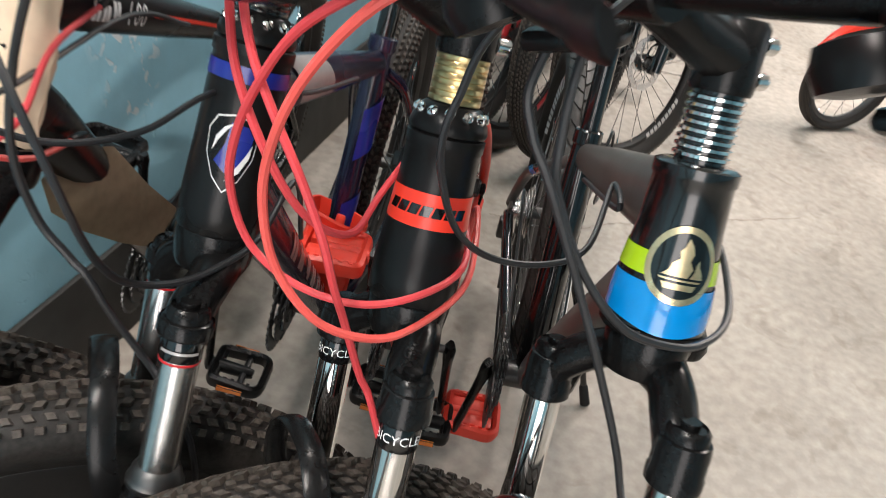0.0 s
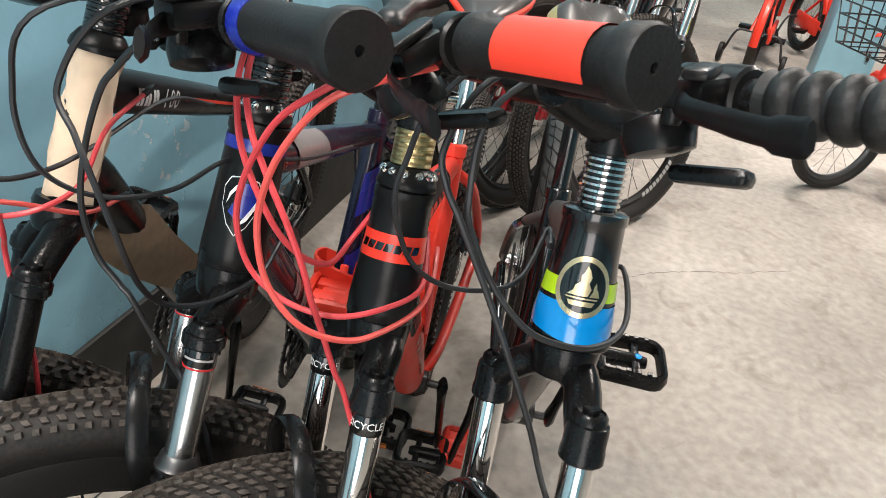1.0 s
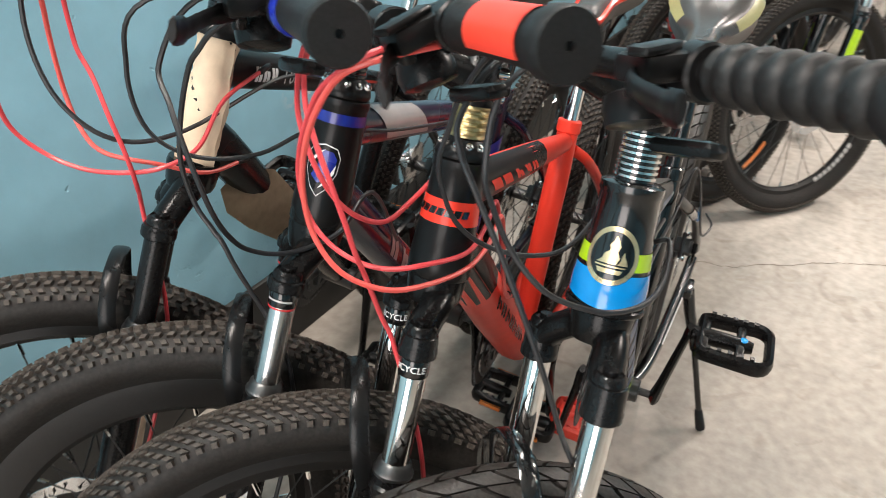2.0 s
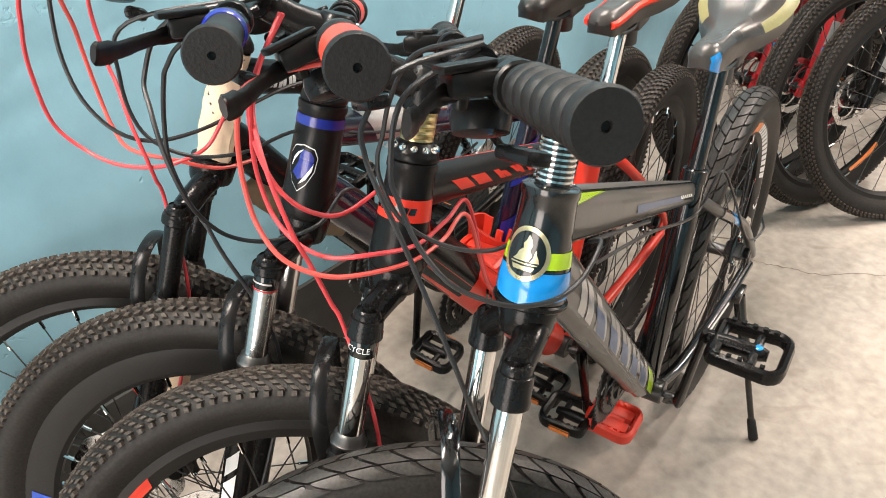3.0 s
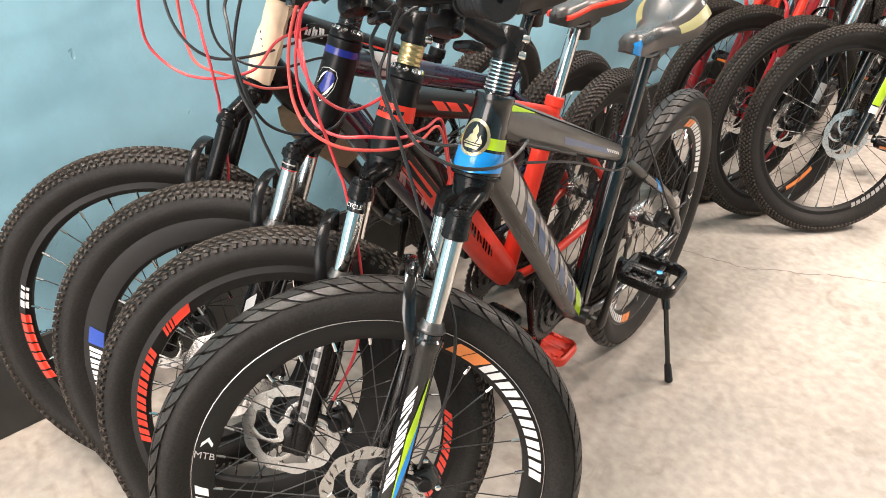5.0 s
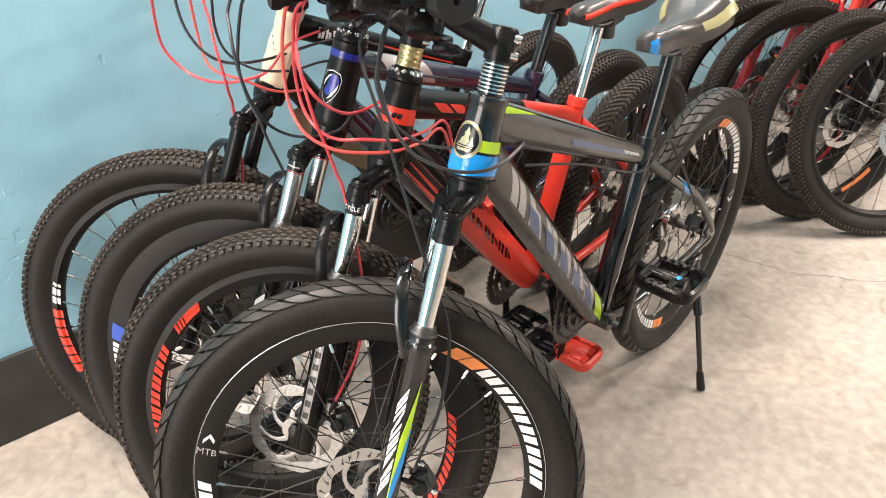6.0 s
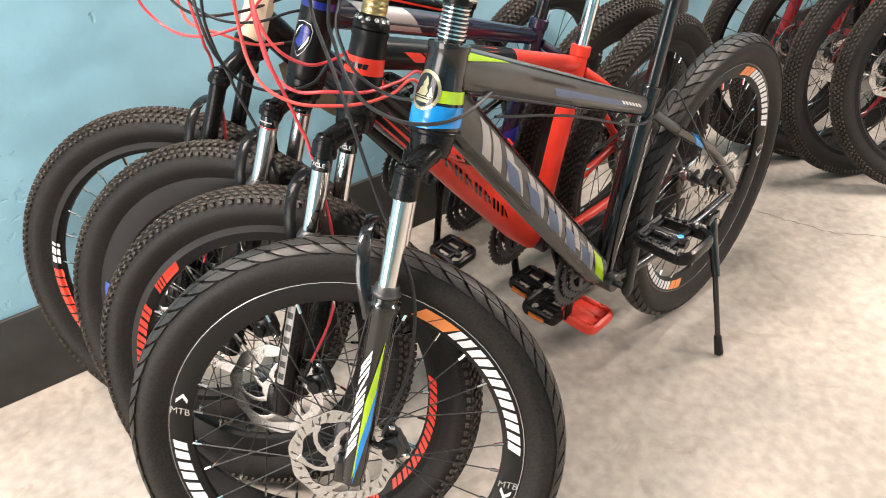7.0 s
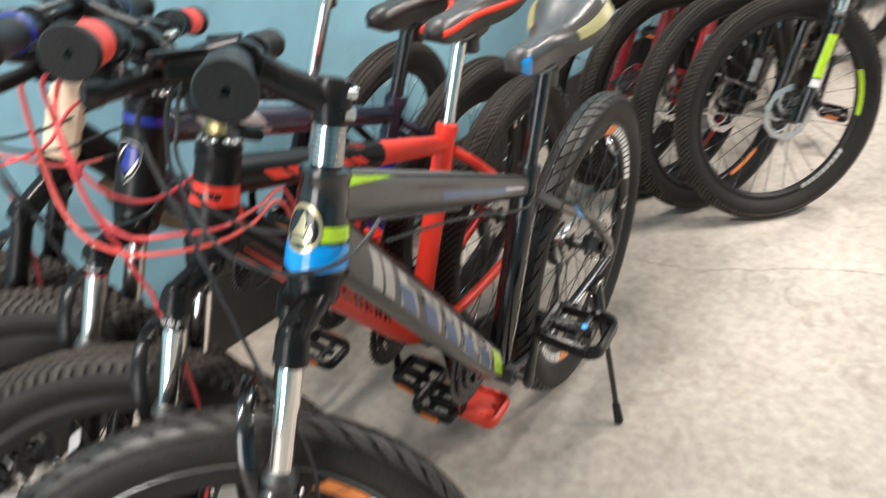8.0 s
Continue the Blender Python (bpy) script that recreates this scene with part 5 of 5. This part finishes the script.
section += [(-y, z) for y, z in reversed(section[:-1])]
first, last = 4, len(section) - 5


def cage_row(at, bulge=0.0, flare=0.0):
    """One row across the cage; bulge bends its front along the cage, flare opens it outwards."""
    taper = 1 - 0.3 * max(0.0, at) / 0.11
    row = []
    for n, (y, z) in enumerate(section):
        u = 2 * (n - first) / (last - first) - 1
        bend = bulge * max(0.0, 1 - u * u) if first <= n <= last else 0.0
        row.append(bm.verts.new(base + d * (at + bend + 0.008 * y / 0.037) + Vector((0, y * (1 + flare) * (0.55 + 0.45 * taper), 0)) + q * (0.03 + (z - 0.03) * taper * (1 + flare))))
    return row


rows = [cage_row(-0.004, flare=0.04), cage_row(0.0, flare=0.06), cage_row(0.007, flare=0.02), cage_row(0.014, -0.001)]
for at in (0.028, 0.062):
    rows += [cage_row(at - 0.001, -0.007), cage_row(at + 0.001, 0.006), cage_row(at + 0.015)]
rows += [cage_row(0.094), cage_row(0.112, 0.008)]
for n, (r0, r1) in enumerate(zip(rows, rows[1:])):
    for k in range(len(section) - 1):
        if n in (4, 7) and first <= k < last:
            continue
        bm.faces.new((r0[k], r0[k + 1], r1[k + 1], r1[k]))
bmesh.ops.recalc_face_normals(bm, faces=bm.faces[:])
bmesh.ops.solidify(bm, geom=bm.faces[:], thickness=0.004)
box(bm, (0.014, 0.008, 0.11), Matrix.Translation(base + d * 0.065 + q * 0.03) @ d.to_track_quat("Z", "Y").to_matrix().to_4x4(), 0.003)
part("bottle_cage", bm, REDPLASTIC, g["frame"], "red plastic bottle cage")

# ---- cables ----
def on_tube(got, f, out, rise=0.0, tube_="dt"):
    """Place in the room beside a frame tube, where a cable runs on along it."""
    a, b = got[tube_]
    return in_room(got, a.lerp(b, f) + Vector((0, out, rise)), False)


CAL = (-0.012, 0.066, 0.07)
cable(BIKE_C, [(0.735, 0.16, 1.045), (0.715, 0.125, 1.04), (0.689, 0.115, 1.022), (0.661, 0.122, 0.997), (0.639, 0.131, 0.965), (0.622, 0.137, 0.928), (0.615, 0.142, 0.89), (0.627, 0.143, 0.853), (0.658, 0.145, 0.832), (0.697, 0.153, 0.827), (0.728, 0.178, 0.83), (0.738, 0.235, 0.816), (0.722, 0.3, 0.808), (0.704, 0.357, 0.797), on_tube(BIKE_C, 0.3, 0.034, 0.01), on_tube(BIKE_C, 0.4, 0.032, 0.01)], REDCABLE)
cable(BIKE_C, [(0.76, 0.14, 1.05), (0.738, 0.1, 1.047), (0.712, 0.087, 1.033), (0.685, 0.092, 1.0), (0.666, 0.097, 0.963), (0.657, 0.1, 0.922), (0.665, 0.1, 0.88), (0.688, 0.106, 0.847), (0.714, 0.132, 0.824), (0.73, 0.17, 0.812), (0.742, 0.225, 0.803), (0.737, 0.277, 0.8), (0.722, 0.335, 0.797), on_tube(BIKE_C, 0.3, 0.036, 0.0), on_tube(BIKE_C, 0.45, 0.032, 0.02)], CORAL)
cable(BIKE_C, [(0.6, 0.21, 1.04), (0.608, 0.17, 1.0), (0.626, 0.144, 0.974), (0.646, 0.13, 0.95), (0.668, 0.121, 0.92), (0.682, 0.12, 0.888), (0.688, 0.125, 0.856), (0.693, 0.132, 0.829), (0.703, 0.142, 0.78), (0.714, 0.147, 0.745), in_room(BIKE_C, (-0.01, 0.05, 0.3)), in_room(BIKE_C, (-0.03, 0.045, 0.18)), in_room(BIKE_C, CAL)], REDCABLE)
cable(BIKE_C, [(0.59, 0.22, 1.035), (0.596, 0.18, 1.0), (0.608, 0.156, 0.978), (0.622, 0.14, 0.955), (0.641, 0.134, 0.922), (0.656, 0.14, 0.892), (0.668, 0.158, 0.868), (0.674, 0.19, 0.85), (0.672, 0.235, 0.85), (0.68, 0.29, 0.87), on_tube(BIKE_C, 0.1, -0.026, 0.01, "tt"), on_tube(BIKE_C, 0.5, -0.026, 0.0, "tt")], REDCABLE)
cable(BIKE_A, [(0.4, 0.17, 1.09), (0.35, 0.085, 1.07), (0.312, 0.07, 1.0), (0.283, 0.074, 0.93), (0.274, 0.082, 0.876), (0.292, 0.1, 0.842), (0.333, 0.116, 0.828), (0.38, 0.136, 0.83), (0.412, 0.158, 0.838), (0.418, 0.2, 0.846), (0.41, 0.25, 0.88), on_tube(BIKE_A, 0.12, 0.028, 0.012, "tt")], REDCABLE)
cable(BIKE_A, [(0.4, 0.18, 1.085), (0.36, 0.11, 1.06), (0.318, 0.125, 0.99), (0.3, 0.135, 0.91), (0.312, 0.135, 0.865), (0.342, 0.137, 0.842), (0.384, 0.17, 0.827), (0.4, 0.22, 0.8), on_tube(BIKE_A, 0.1, 0.03, 0.0)], CORAL)
cable(BIKE_A, [(0.38, 0.19, 1.09), (0.33, 0.15, 1.04), (0.315, 0.15, 0.958), (0.345, 0.142, 0.926), (0.372, 0.133, 0.89), (0.385, 0.133, 0.854), (0.385, 0.138, 0.814), (0.371, 0.148, 0.77), in_room(BIKE_A, (-0.01, 0.05, 0.3)), in_room(BIKE_A, CAL)], REDCABLE)
cable(BIKE_B, [(0.6, 0.19, 1.06), (0.53, 0.13, 1.04), (0.496, 0.109, 0.985), (0.517, 0.096, 0.957), (0.536, 0.088, 0.928), (0.549, 0.087, 0.895), (0.553, 0.094, 0.861), (0.55, 0.11, 0.829), (0.549, 0.131, 0.802), (0.56, 0.159, 0.785), (0.572, 0.192, 0.779), (0.585, 0.23, 0.785), (0.59, 0.28, 0.81), on_tube(BIKE_B, 0.3, 0.029, 0.01)], BLACKCABLE, 0.0025)
cable(BIKE_B, [(0.61, 0.18, 1.055), (0.565, 0.125, 1.03), (0.541, 0.113, 1.004), (0.527, 0.112, 0.984), (0.512, 0.109, 0.94), (0.504, 0.107, 0.893), (0.507, 0.113, 0.846), (0.522, 0.117, 0.82), (0.538, 0.12, 0.79), in_room(BIKE_B, (-0.01, 0.05, 0.3)), in_room(BIKE_B, CAL)], BLACKCABLE, 0.0025)
cable(BIKE_B, [(0.6, 0.2, 1.06), (0.5, 0.105, 1.04), (0.47, 0.095, 0.98), (0.475, 0.1, 0.92), (0.5, 0.13, 0.888), (0.53, 0.18, 0.88), (0.545, 0.25, 0.885), on_tube(BIKE_B, 0.12, 0.027, 0.0, "tt"), on_tube(BIKE_B, 0.5, 0.026, 0.0, "tt")], BLACKCABLE, 0.0022)
cable(BIKE_A, [(0.41, 0.2, 1.09), (0.35, 0.12, 1.08), (0.325, 0.1, 1.0), (0.34, 0.1, 0.92), (0.375, 0.13, 0.87), (0.4, 0.2, 0.86), on_tube(BIKE_A, 0.2, 0.026, 0.0, "tt"), on_tube(BIKE_A, 0.5, 0.024, 0.0, "tt")], BLACKCABLE, 0.0025)
cable(BIKE_D, [(0.83, 0.24, 1.05), (0.78, 0.19, 1.03), (0.764, 0.16, 0.99), (0.77, 0.153, 0.966), (0.785, 0.149, 0.943), (0.813, 0.151, 0.889), (0.84, 0.151, 0.835), (0.865, 0.152, 0.78), (0.885, 0.156, 0.724), in_room(BIKE_D, (-0.015, 0.05, 0.3)), in_room(BIKE_D, (-0.03, 0.05, 0.18)), in_room(BIKE_D, CAL)], BLACKCABLE, 0.0026)
cable(BIKE_D, [(0.82, 0.25, 1.05), (0.765, 0.225, 1.03), (0.728, 0.226, 0.98), (0.717, 0.222, 0.941), (0.713, 0.216, 0.918), (0.716, 0.215, 0.892), (0.73, 0.224, 0.85), (0.753, 0.25, 0.818), (0.79, 0.272, 0.811), (0.815, 0.3, 0.818), (0.82, 0.38, 0.83), on_tube(BIKE_D, 0.15, -0.026, -0.018, "tt"), on_tube(BIKE_D, 0.6, -0.022, -0.018, "tt")], BLACKCABLE, 0.0025)
cable(BIKE_D, [(0.825, 0.24, 1.045), (0.785, 0.19, 1.01), (0.784, 0.168, 0.95), (0.794, 0.166, 0.92), (0.816, 0.164, 0.886), (0.843, 0.17, 0.857), (0.868, 0.184, 0.842), (0.893, 0.206, 0.832), (0.911, 0.24, 0.828), (0.913, 0.28, 0.83), (0.9, 0.33, 0.838), on_tube(BIKE_D, 0.12, 0.024, -0.026, "tt"), on_tube(BIKE_D, 0.5, 0.02, -0.024, "tt")], BLACKCABLE, 0.0026)
s0 = BIKE_D["seat"]
inv = BIKE_D["bike"].matrix_world
cable(BIKE_D, [inv @ Vector((0.78, 0.026, 0.8)), inv @ Vector((0.6, 0.026, 0.735)), inv @ (s0 + Vector((0.05, 0.024, -0.045))), inv @ (s0 + Vector((-0.02, 0.035, 0.0))), inv @ (s0 + Vector((-0.07, 0.05, -0.06))),
               inv @ (REAR + Vector((0.12, 0.07, 0.12))), inv @ (REAR + Vector((0.06, 0.085, 0.11))), inv @ (REAR + Vector((0.0, 0.07, 0.1)))], BLACKCABLE, 0.0022)


# ---- the rows behind ----
def back_look(main, lower, tyre, depth, crank, stanchion=CHROME, post_mat=BLACK, **more):
    return dict(mats=dict(main=main, head=main, seat=main, rear=main), head=(0.515, 0.65), head_r=(0.031, 0.027), stem=0.695, spacer="black", stanchion=stanchion, lower=lower,
                grip="smooth", ring=GRIP, tyre=tyre, depth=depth, crank=crank, post_mat=post_mat, seat_z=0.70, post=0.15, saddle=dict(label="black saddle"), **more)


def leg_marks(got, mats):
    for (a, b), mat in mats:
        for s in (1, -1):
            leg_plates(got, [(a, b)], mat, 0.7, 0.0, s=s)


ROW2 = []
for x, y, steer, label, look_ in (
        (0.525, 2.89, -50, "black mountain bicycle with lime and white fork legs", back_look(BLACK, BLACK, "block_tyre", 0.022, -70)),
        (0.345, 2.84, -34, "black mountain bicycle with orange rim marks", back_look(SATIN, SATIN, "block_tyre", 0.022, 40)),
        (0.185, 2.83, -36, "red mountain bicycle with red fork legs", back_look(DEEPRED, DEEPRED, "block_tyre", 0.022, -110, stanchion=RED)),
        (0.05, 2.80, -30, "red mountain bicycle standing close to the wall", back_look(RED, DEEPRED, "fine_block_tyre", 0.022, 20, stanchion=RED))):
    ROW2.append(bicycle(label, place(x + 0.078, y + 0.258, 11, 7), steer, look_))
leg_marks(ROW2[0], (((0.42, 0.98), LIME), ((0.3, 0.4), WHITE)))
leg_marks(ROW2[1], (((0.3, 0.6), SILVER),))
leg_marks(ROW2[2], (((0.5, 0.8), SILVER), ((0.32, 0.46), BLUE)))
leg_marks(ROW2[3], (((0.5, 0.75), SILVER), ((0.35, 0.45), BLUE)))
rim_decal(ROW2[0]["front"], 1, 0.2625, 0.2745, [(196 + 4 * k, 199 + 4 * k) for k in range(9)], 0.022, SILVER)
rim_decal(ROW2[0]["front"], 1, 0.2625, 0.2745, [(142, 172)], 0.022, LIME)
rim_decal(ROW2[1]["front"], 1, 0.2625, 0.2745, [(206, 232)], 0.022, ORANGE)
rim_decal(ROW2[2]["front"], 1, 0.2625, 0.2745, [(180, 226)], 0.022, DEEPRED)
for got in ROW2:
    for mat, dx in ((BLACKCABLE, 0.0), (REDCABLE if got in ROW2[2:] else BLACKCABLE, 0.012)):
        p = [in_room(got, q) for q in ((0.09, 0.12, 0.73), (0.16, 0.09, 0.7 + dx), (0.15, 0.03, 0.6), (0.08, 0.03 + dx, 0.52), (0.03, 0.05, 0.4), (-0.02, 0.05, 0.2), CAL)]
        cable(got, p, mat, 0.0025)
ROW3 = []
for x, y, steer, label, look_ in (
        (0.66, 4.98, -24, "black bicycle with white fork legs in the far row", back_look(BLACK, WHITE, "block_tyre", 0.022, -70)),
        (0.46, 4.95, -20, "dark bicycle with silver fork legs in the far row", back_look(SATIN, SILVER, "block_tyre", 0.022, 50)),
        (0.28, 4.94, -22, "red bicycle with silver fork legs in the far row", back_look(DEEPRED, SILVER, "block_tyre", 0.022, -120)),
        (0.1, 4.92, -22, "dark red bicycle close to the wall in the far row", back_look(DEEPRED, DEEPRED, "block_tyre", 0.022, -20))):
    ROW3.append(bicycle(label, place(x, y, 10, 3), steer, look_))
rim_decal(ROW3[0]["front"], 1, 0.2625, 0.2745, [(170, 205), (320, 350)], 0.022, LIME)


def child_bicycle(label, where, radius, main, tyre_mat_depth, training, basket, steer=0):
    """Small bicycle on wheels of the given radius, with stabilisers or a wire basket where it has them."""
    bike = tagged(new("child_bicycle"), label, "bicycle", "children's bicycles")
    bike.matrix_world = where
    k = radius / R_TYRE
    rear, front = Vector((0, 0, radius)), Vector((radius * 3.1, 0, radius))
    crank = Vector((radius * 1.25, 0, radius * 0.95))
    head_lo, head_hi = front + Vector((-radius * 0.35, 0, radius * 1.3)), front + Vector((-radius * 0.55, 0, radius * 1.95))
    seat = Vector((radius * 0.85, 0, radius * 2.5))
    bm = bmesh.new()
    tube(bm, spline([head_lo, (head_lo + crank) / 2 + Vector((0, 0, -0.01)), crank], 5), 0.017, 10)
    tube(bm, spline([head_hi, (head_hi + crank) / 2 + Vector((-0.03, 0, -0.01)), crank.lerp(seat, 0.35)], 5), 0.014, 10)
    tube(bm, [crank, seat], 0.014, 10)
    tube(bm, [head_lo - Vector((-0.005, 0, 0.01)), head_hi + Vector((-0.004, 0, 0.02))], 0.019, 12)
    for s in (-1, 1):
        tube(bm, [crank + Vector((0, s * 0.02, 0)), rear + Vector((0, s * 0.05, 0))], 0.009, 8)
        tube(bm, [crank.lerp(seat, 0.7) + Vector((0, s * 0.012, 0)), rear + Vector((0, s * 0.05, 0))], 0.008, 8)
    fr = part("frame", bm, main, bike)
    bm = bmesh.new()
    for s in (-1, 1):
        tube(bm, spline([head_lo + Vector((0.004, s * 0.02, 0)), head_lo + Vector((0.01, s * 0.045, -0.03)), front + Vector((0, s * 0.045, 0))], 4), 0.011, 8)
    tube(bm, [head_lo + Vector((0.004, -0.03, 0)), head_lo + Vector((0.004, 0.03, 0))], 0.016, 10)
    part("fork", bm, main, bike)
    bm = bmesh.new()
    top = head_hi + Vector((-0.03, 0, radius * 0.5))
    tube(bm, [head_hi, top], 0.011, 10)
    tube(bm, spline([top + Vector((-0.08, -0.24, 0.06)), top + Vector((-0.02, -0.17, 0.06)), top + Vector((0.01, -0.07, 0)), top + Vector((0.01, 0.07, 0)), top + Vector((-0.02, 0.17, 0.06)), top + Vector((-0.08, 0.24, 0.06))], 5), 0.01, 8)
    bar = part("handlebar", bm, CHROME, bike)
    for s in (-1, 1):
        bm = bmesh.new()
        a, b = top + Vector((-0.035, s * 0.185, 0.06)), top + Vector((-0.085, s * 0.245, 0.06))
        lathe(bm, [(0.012, 0), (0.016, 0.002), (0.016, (b - a).length), (0.01, (b - a).length + 0.003)], along(a, b), 14)
        part("grip", bm, REDPLASTIC if s > 0 else GRIP, bar)
    for nm, c in (("front_wheel", front), ("rear_wheel", rear)):
        add_wheel(bike, nm, Matrix.Translation(c) @ Matrix.Diagonal((k, 0.9, k, 1)), "fine_block_tyre", tyre_mat_depth, DARKSTEEL, 20, False)
    bm = bmesh.new()
    pts = [front + polar(radius * 1.1, radians(a), 0) for a in range(30, 176, 12)]
    tube(bm, pts, 0.024, 8, flat=1.0)
    part("front_mudguard", bm, main, bike)
    bm = bmesh.new()
    pts = [rear + polar(radius * 1.1, radians(a), 0) for a in range(20, 190, 12)]
    tube(bm, pts, 0.024, 8)
    part("rear_mudguard", bm, main, bike)
    bm = bmesh.new()
    box(bm, (radius * 1.5, 0.02, 0.09), pose(radius * 0.65, -0.06, radius * 0.98), 0.008)
    part("chain_guard", bm, main, bike)
    for s in (-1, 1):
        bm = bmesh.new()
        tube(bm, [crank + Vector((0, s * 0.05, 0)), crank + Vector((s * radius * 0.45, s * 0.07, -radius * 0.2))], 0.009, 8)
        box(bm, (0.07, 0.07, 0.022), Matrix.Translation(crank + Vector((s * radius * 0.45, s * 0.11, -radius * 0.2))), 0.005)
        part("crank", bm, PLASTIC, bike)
    saddle(bike, seat + Vector((0, 0, 0.05)), dict(label="small black saddle"))
    bm = bmesh.new()
    tube(bm, [seat - Vector((0, 0, 0.03)), seat + Vector((0, 0, 0.05))], 0.011, 10)
    part("seat_post", bm, CHROME, bike)
    if training:
        for s in (-1, 1):
            bm = bmesh.new()
            tube(bm, spline([rear + Vector((0, s * 0.05, 0)), rear + Vector((-0.01, s * 0.12, -0.01)), Vector((-0.01, s * 0.16, 0.07))], 4), 0.007, 8)
            arm = part("stabiliser", bm, DARKSTEEL, bike)
            bm = bmesh.new()
            lathe(bm, [(0.02, -0.012), (0.05, -0.014), (0.055, -0.008), (0.055, 0.008), (0.05, 0.014), (0.02, 0.012)], pose(-0.01, s * 0.175, 0.055) @ YAXIS, 20)
            part("stabiliser_wheel", bm, GRIP, arm)
    if basket:
        bm = bmesh.new()
        c = top + Vector((0.15, 0, -0.06))
        for h, g2 in ((-0.08, 0.8), (-0.03, 0.87), (0.02, 0.93), (0.07, 1.0)):
            w, d2 = 0.15 * g2, 0.1 * g2
            tube(bm, [c + Vector(p) for p in ((-d2, -w, h), (d2, -w, h), (d2, w, h), (-d2, w, h), (-d2, -w, h))], 0.0035, 6)
        for n in range(7):
            f = n / 6 * 2 - 1
            for sx in (-1, 1):
                tube(bm, [c + Vector((sx * 0.08, f * 0.12, -0.08)), c + Vector((sx * 0.1, f * 0.15, 0.07))], 0.0025, 5)
            if n < 5:
                f = n / 4 * 2 - 1
                for sy in (-1, 1):
                    tube(bm, [c + Vector((f * 0.08, sy * 0.12, -0.08)), c + Vector((f * 0.1, sy * 0.15, 0.07))], 0.0025, 5)
            tube(bm, [c + Vector((-0.08, f * 0.12, -0.08)), c + Vector((0.08, f * 0.12, -0.08))], 0.0025, 5)
        part("wire_basket", bm, BLACK, bike, "black wire basket")
    return bike


def facing(x, y, yaw):
    """Pose of a small bicycle from its rear contact; yaw in degrees of its heading from +x."""
    return pose(x, y, 0, 0, 0, yaw)


child_bicycle("child's bicycle with a black wire basket and orange-red frame", facing(2.1, 3.2, -146), 0.2, RED, 0.03, False, True)
child_bicycle("red child's bicycle with black stabiliser wheels", facing(1.31, 4.43, 82), 0.2, RED, 0.03, True, False)
child_bicycle("red child's bicycle with stabilisers", facing(1.62, 5.15, -70), 0.2, RED, 0.03, True, False)
child_bicycle("dark red child's bicycle with a wire basket", facing(2.15, 4.3, -96), 0.2, DEEPRED, 0.03, True, True)

# painted column
bm = bmesh.new()
box(bm, (0.28, 0.28, 2.995), pose(0, 0, 1.5), 0.006)
col = tagged(new("column", finish("column", bm, WALL)), "sky blue painted square column", "column", kind="structure")
col.location = (1.79, 4.52, 0)

# crack in the floor
random.seed(5)
line = spline([(0.56, 1.575, 0), (0.62, 1.59, 0), (0.672, 1.604, 0), (0.745, 1.624, 0), (0.815, 1.65, 0), (0.884, 1.712, 0), (0.95, 1.75, 0), (1.012, 1.81, 0), (1.085, 1.86, 0), (1.19, 1.92, 0), (1.255, 1.948, 0), (1.432, 2.064, 0)], 9)
bm = bmesh.new()
pairs = []
for i, p in enumerate(line):
    w = 0.0007 + 0.0016 * random.random()
    j = Vector((random.uniform(-1, 1), random.uniform(-1, 1), 0)) * 0.004
    pairs.append((bm.verts.new(p + j + Vector((0, w, 0.0007))), bm.verts.new(p + j + Vector((0, -w, 0.0007)))))
for (a, b), (c, d) in zip(pairs, pairs[1:]):
    bm.faces.new((a, b, d, c))
part("crack", bm, material("crack_dirt", (0.19, 0.155, 0.125), 0.9), FLOOR, m=Matrix.Translation((-3.0, -2.5, 0.1)))
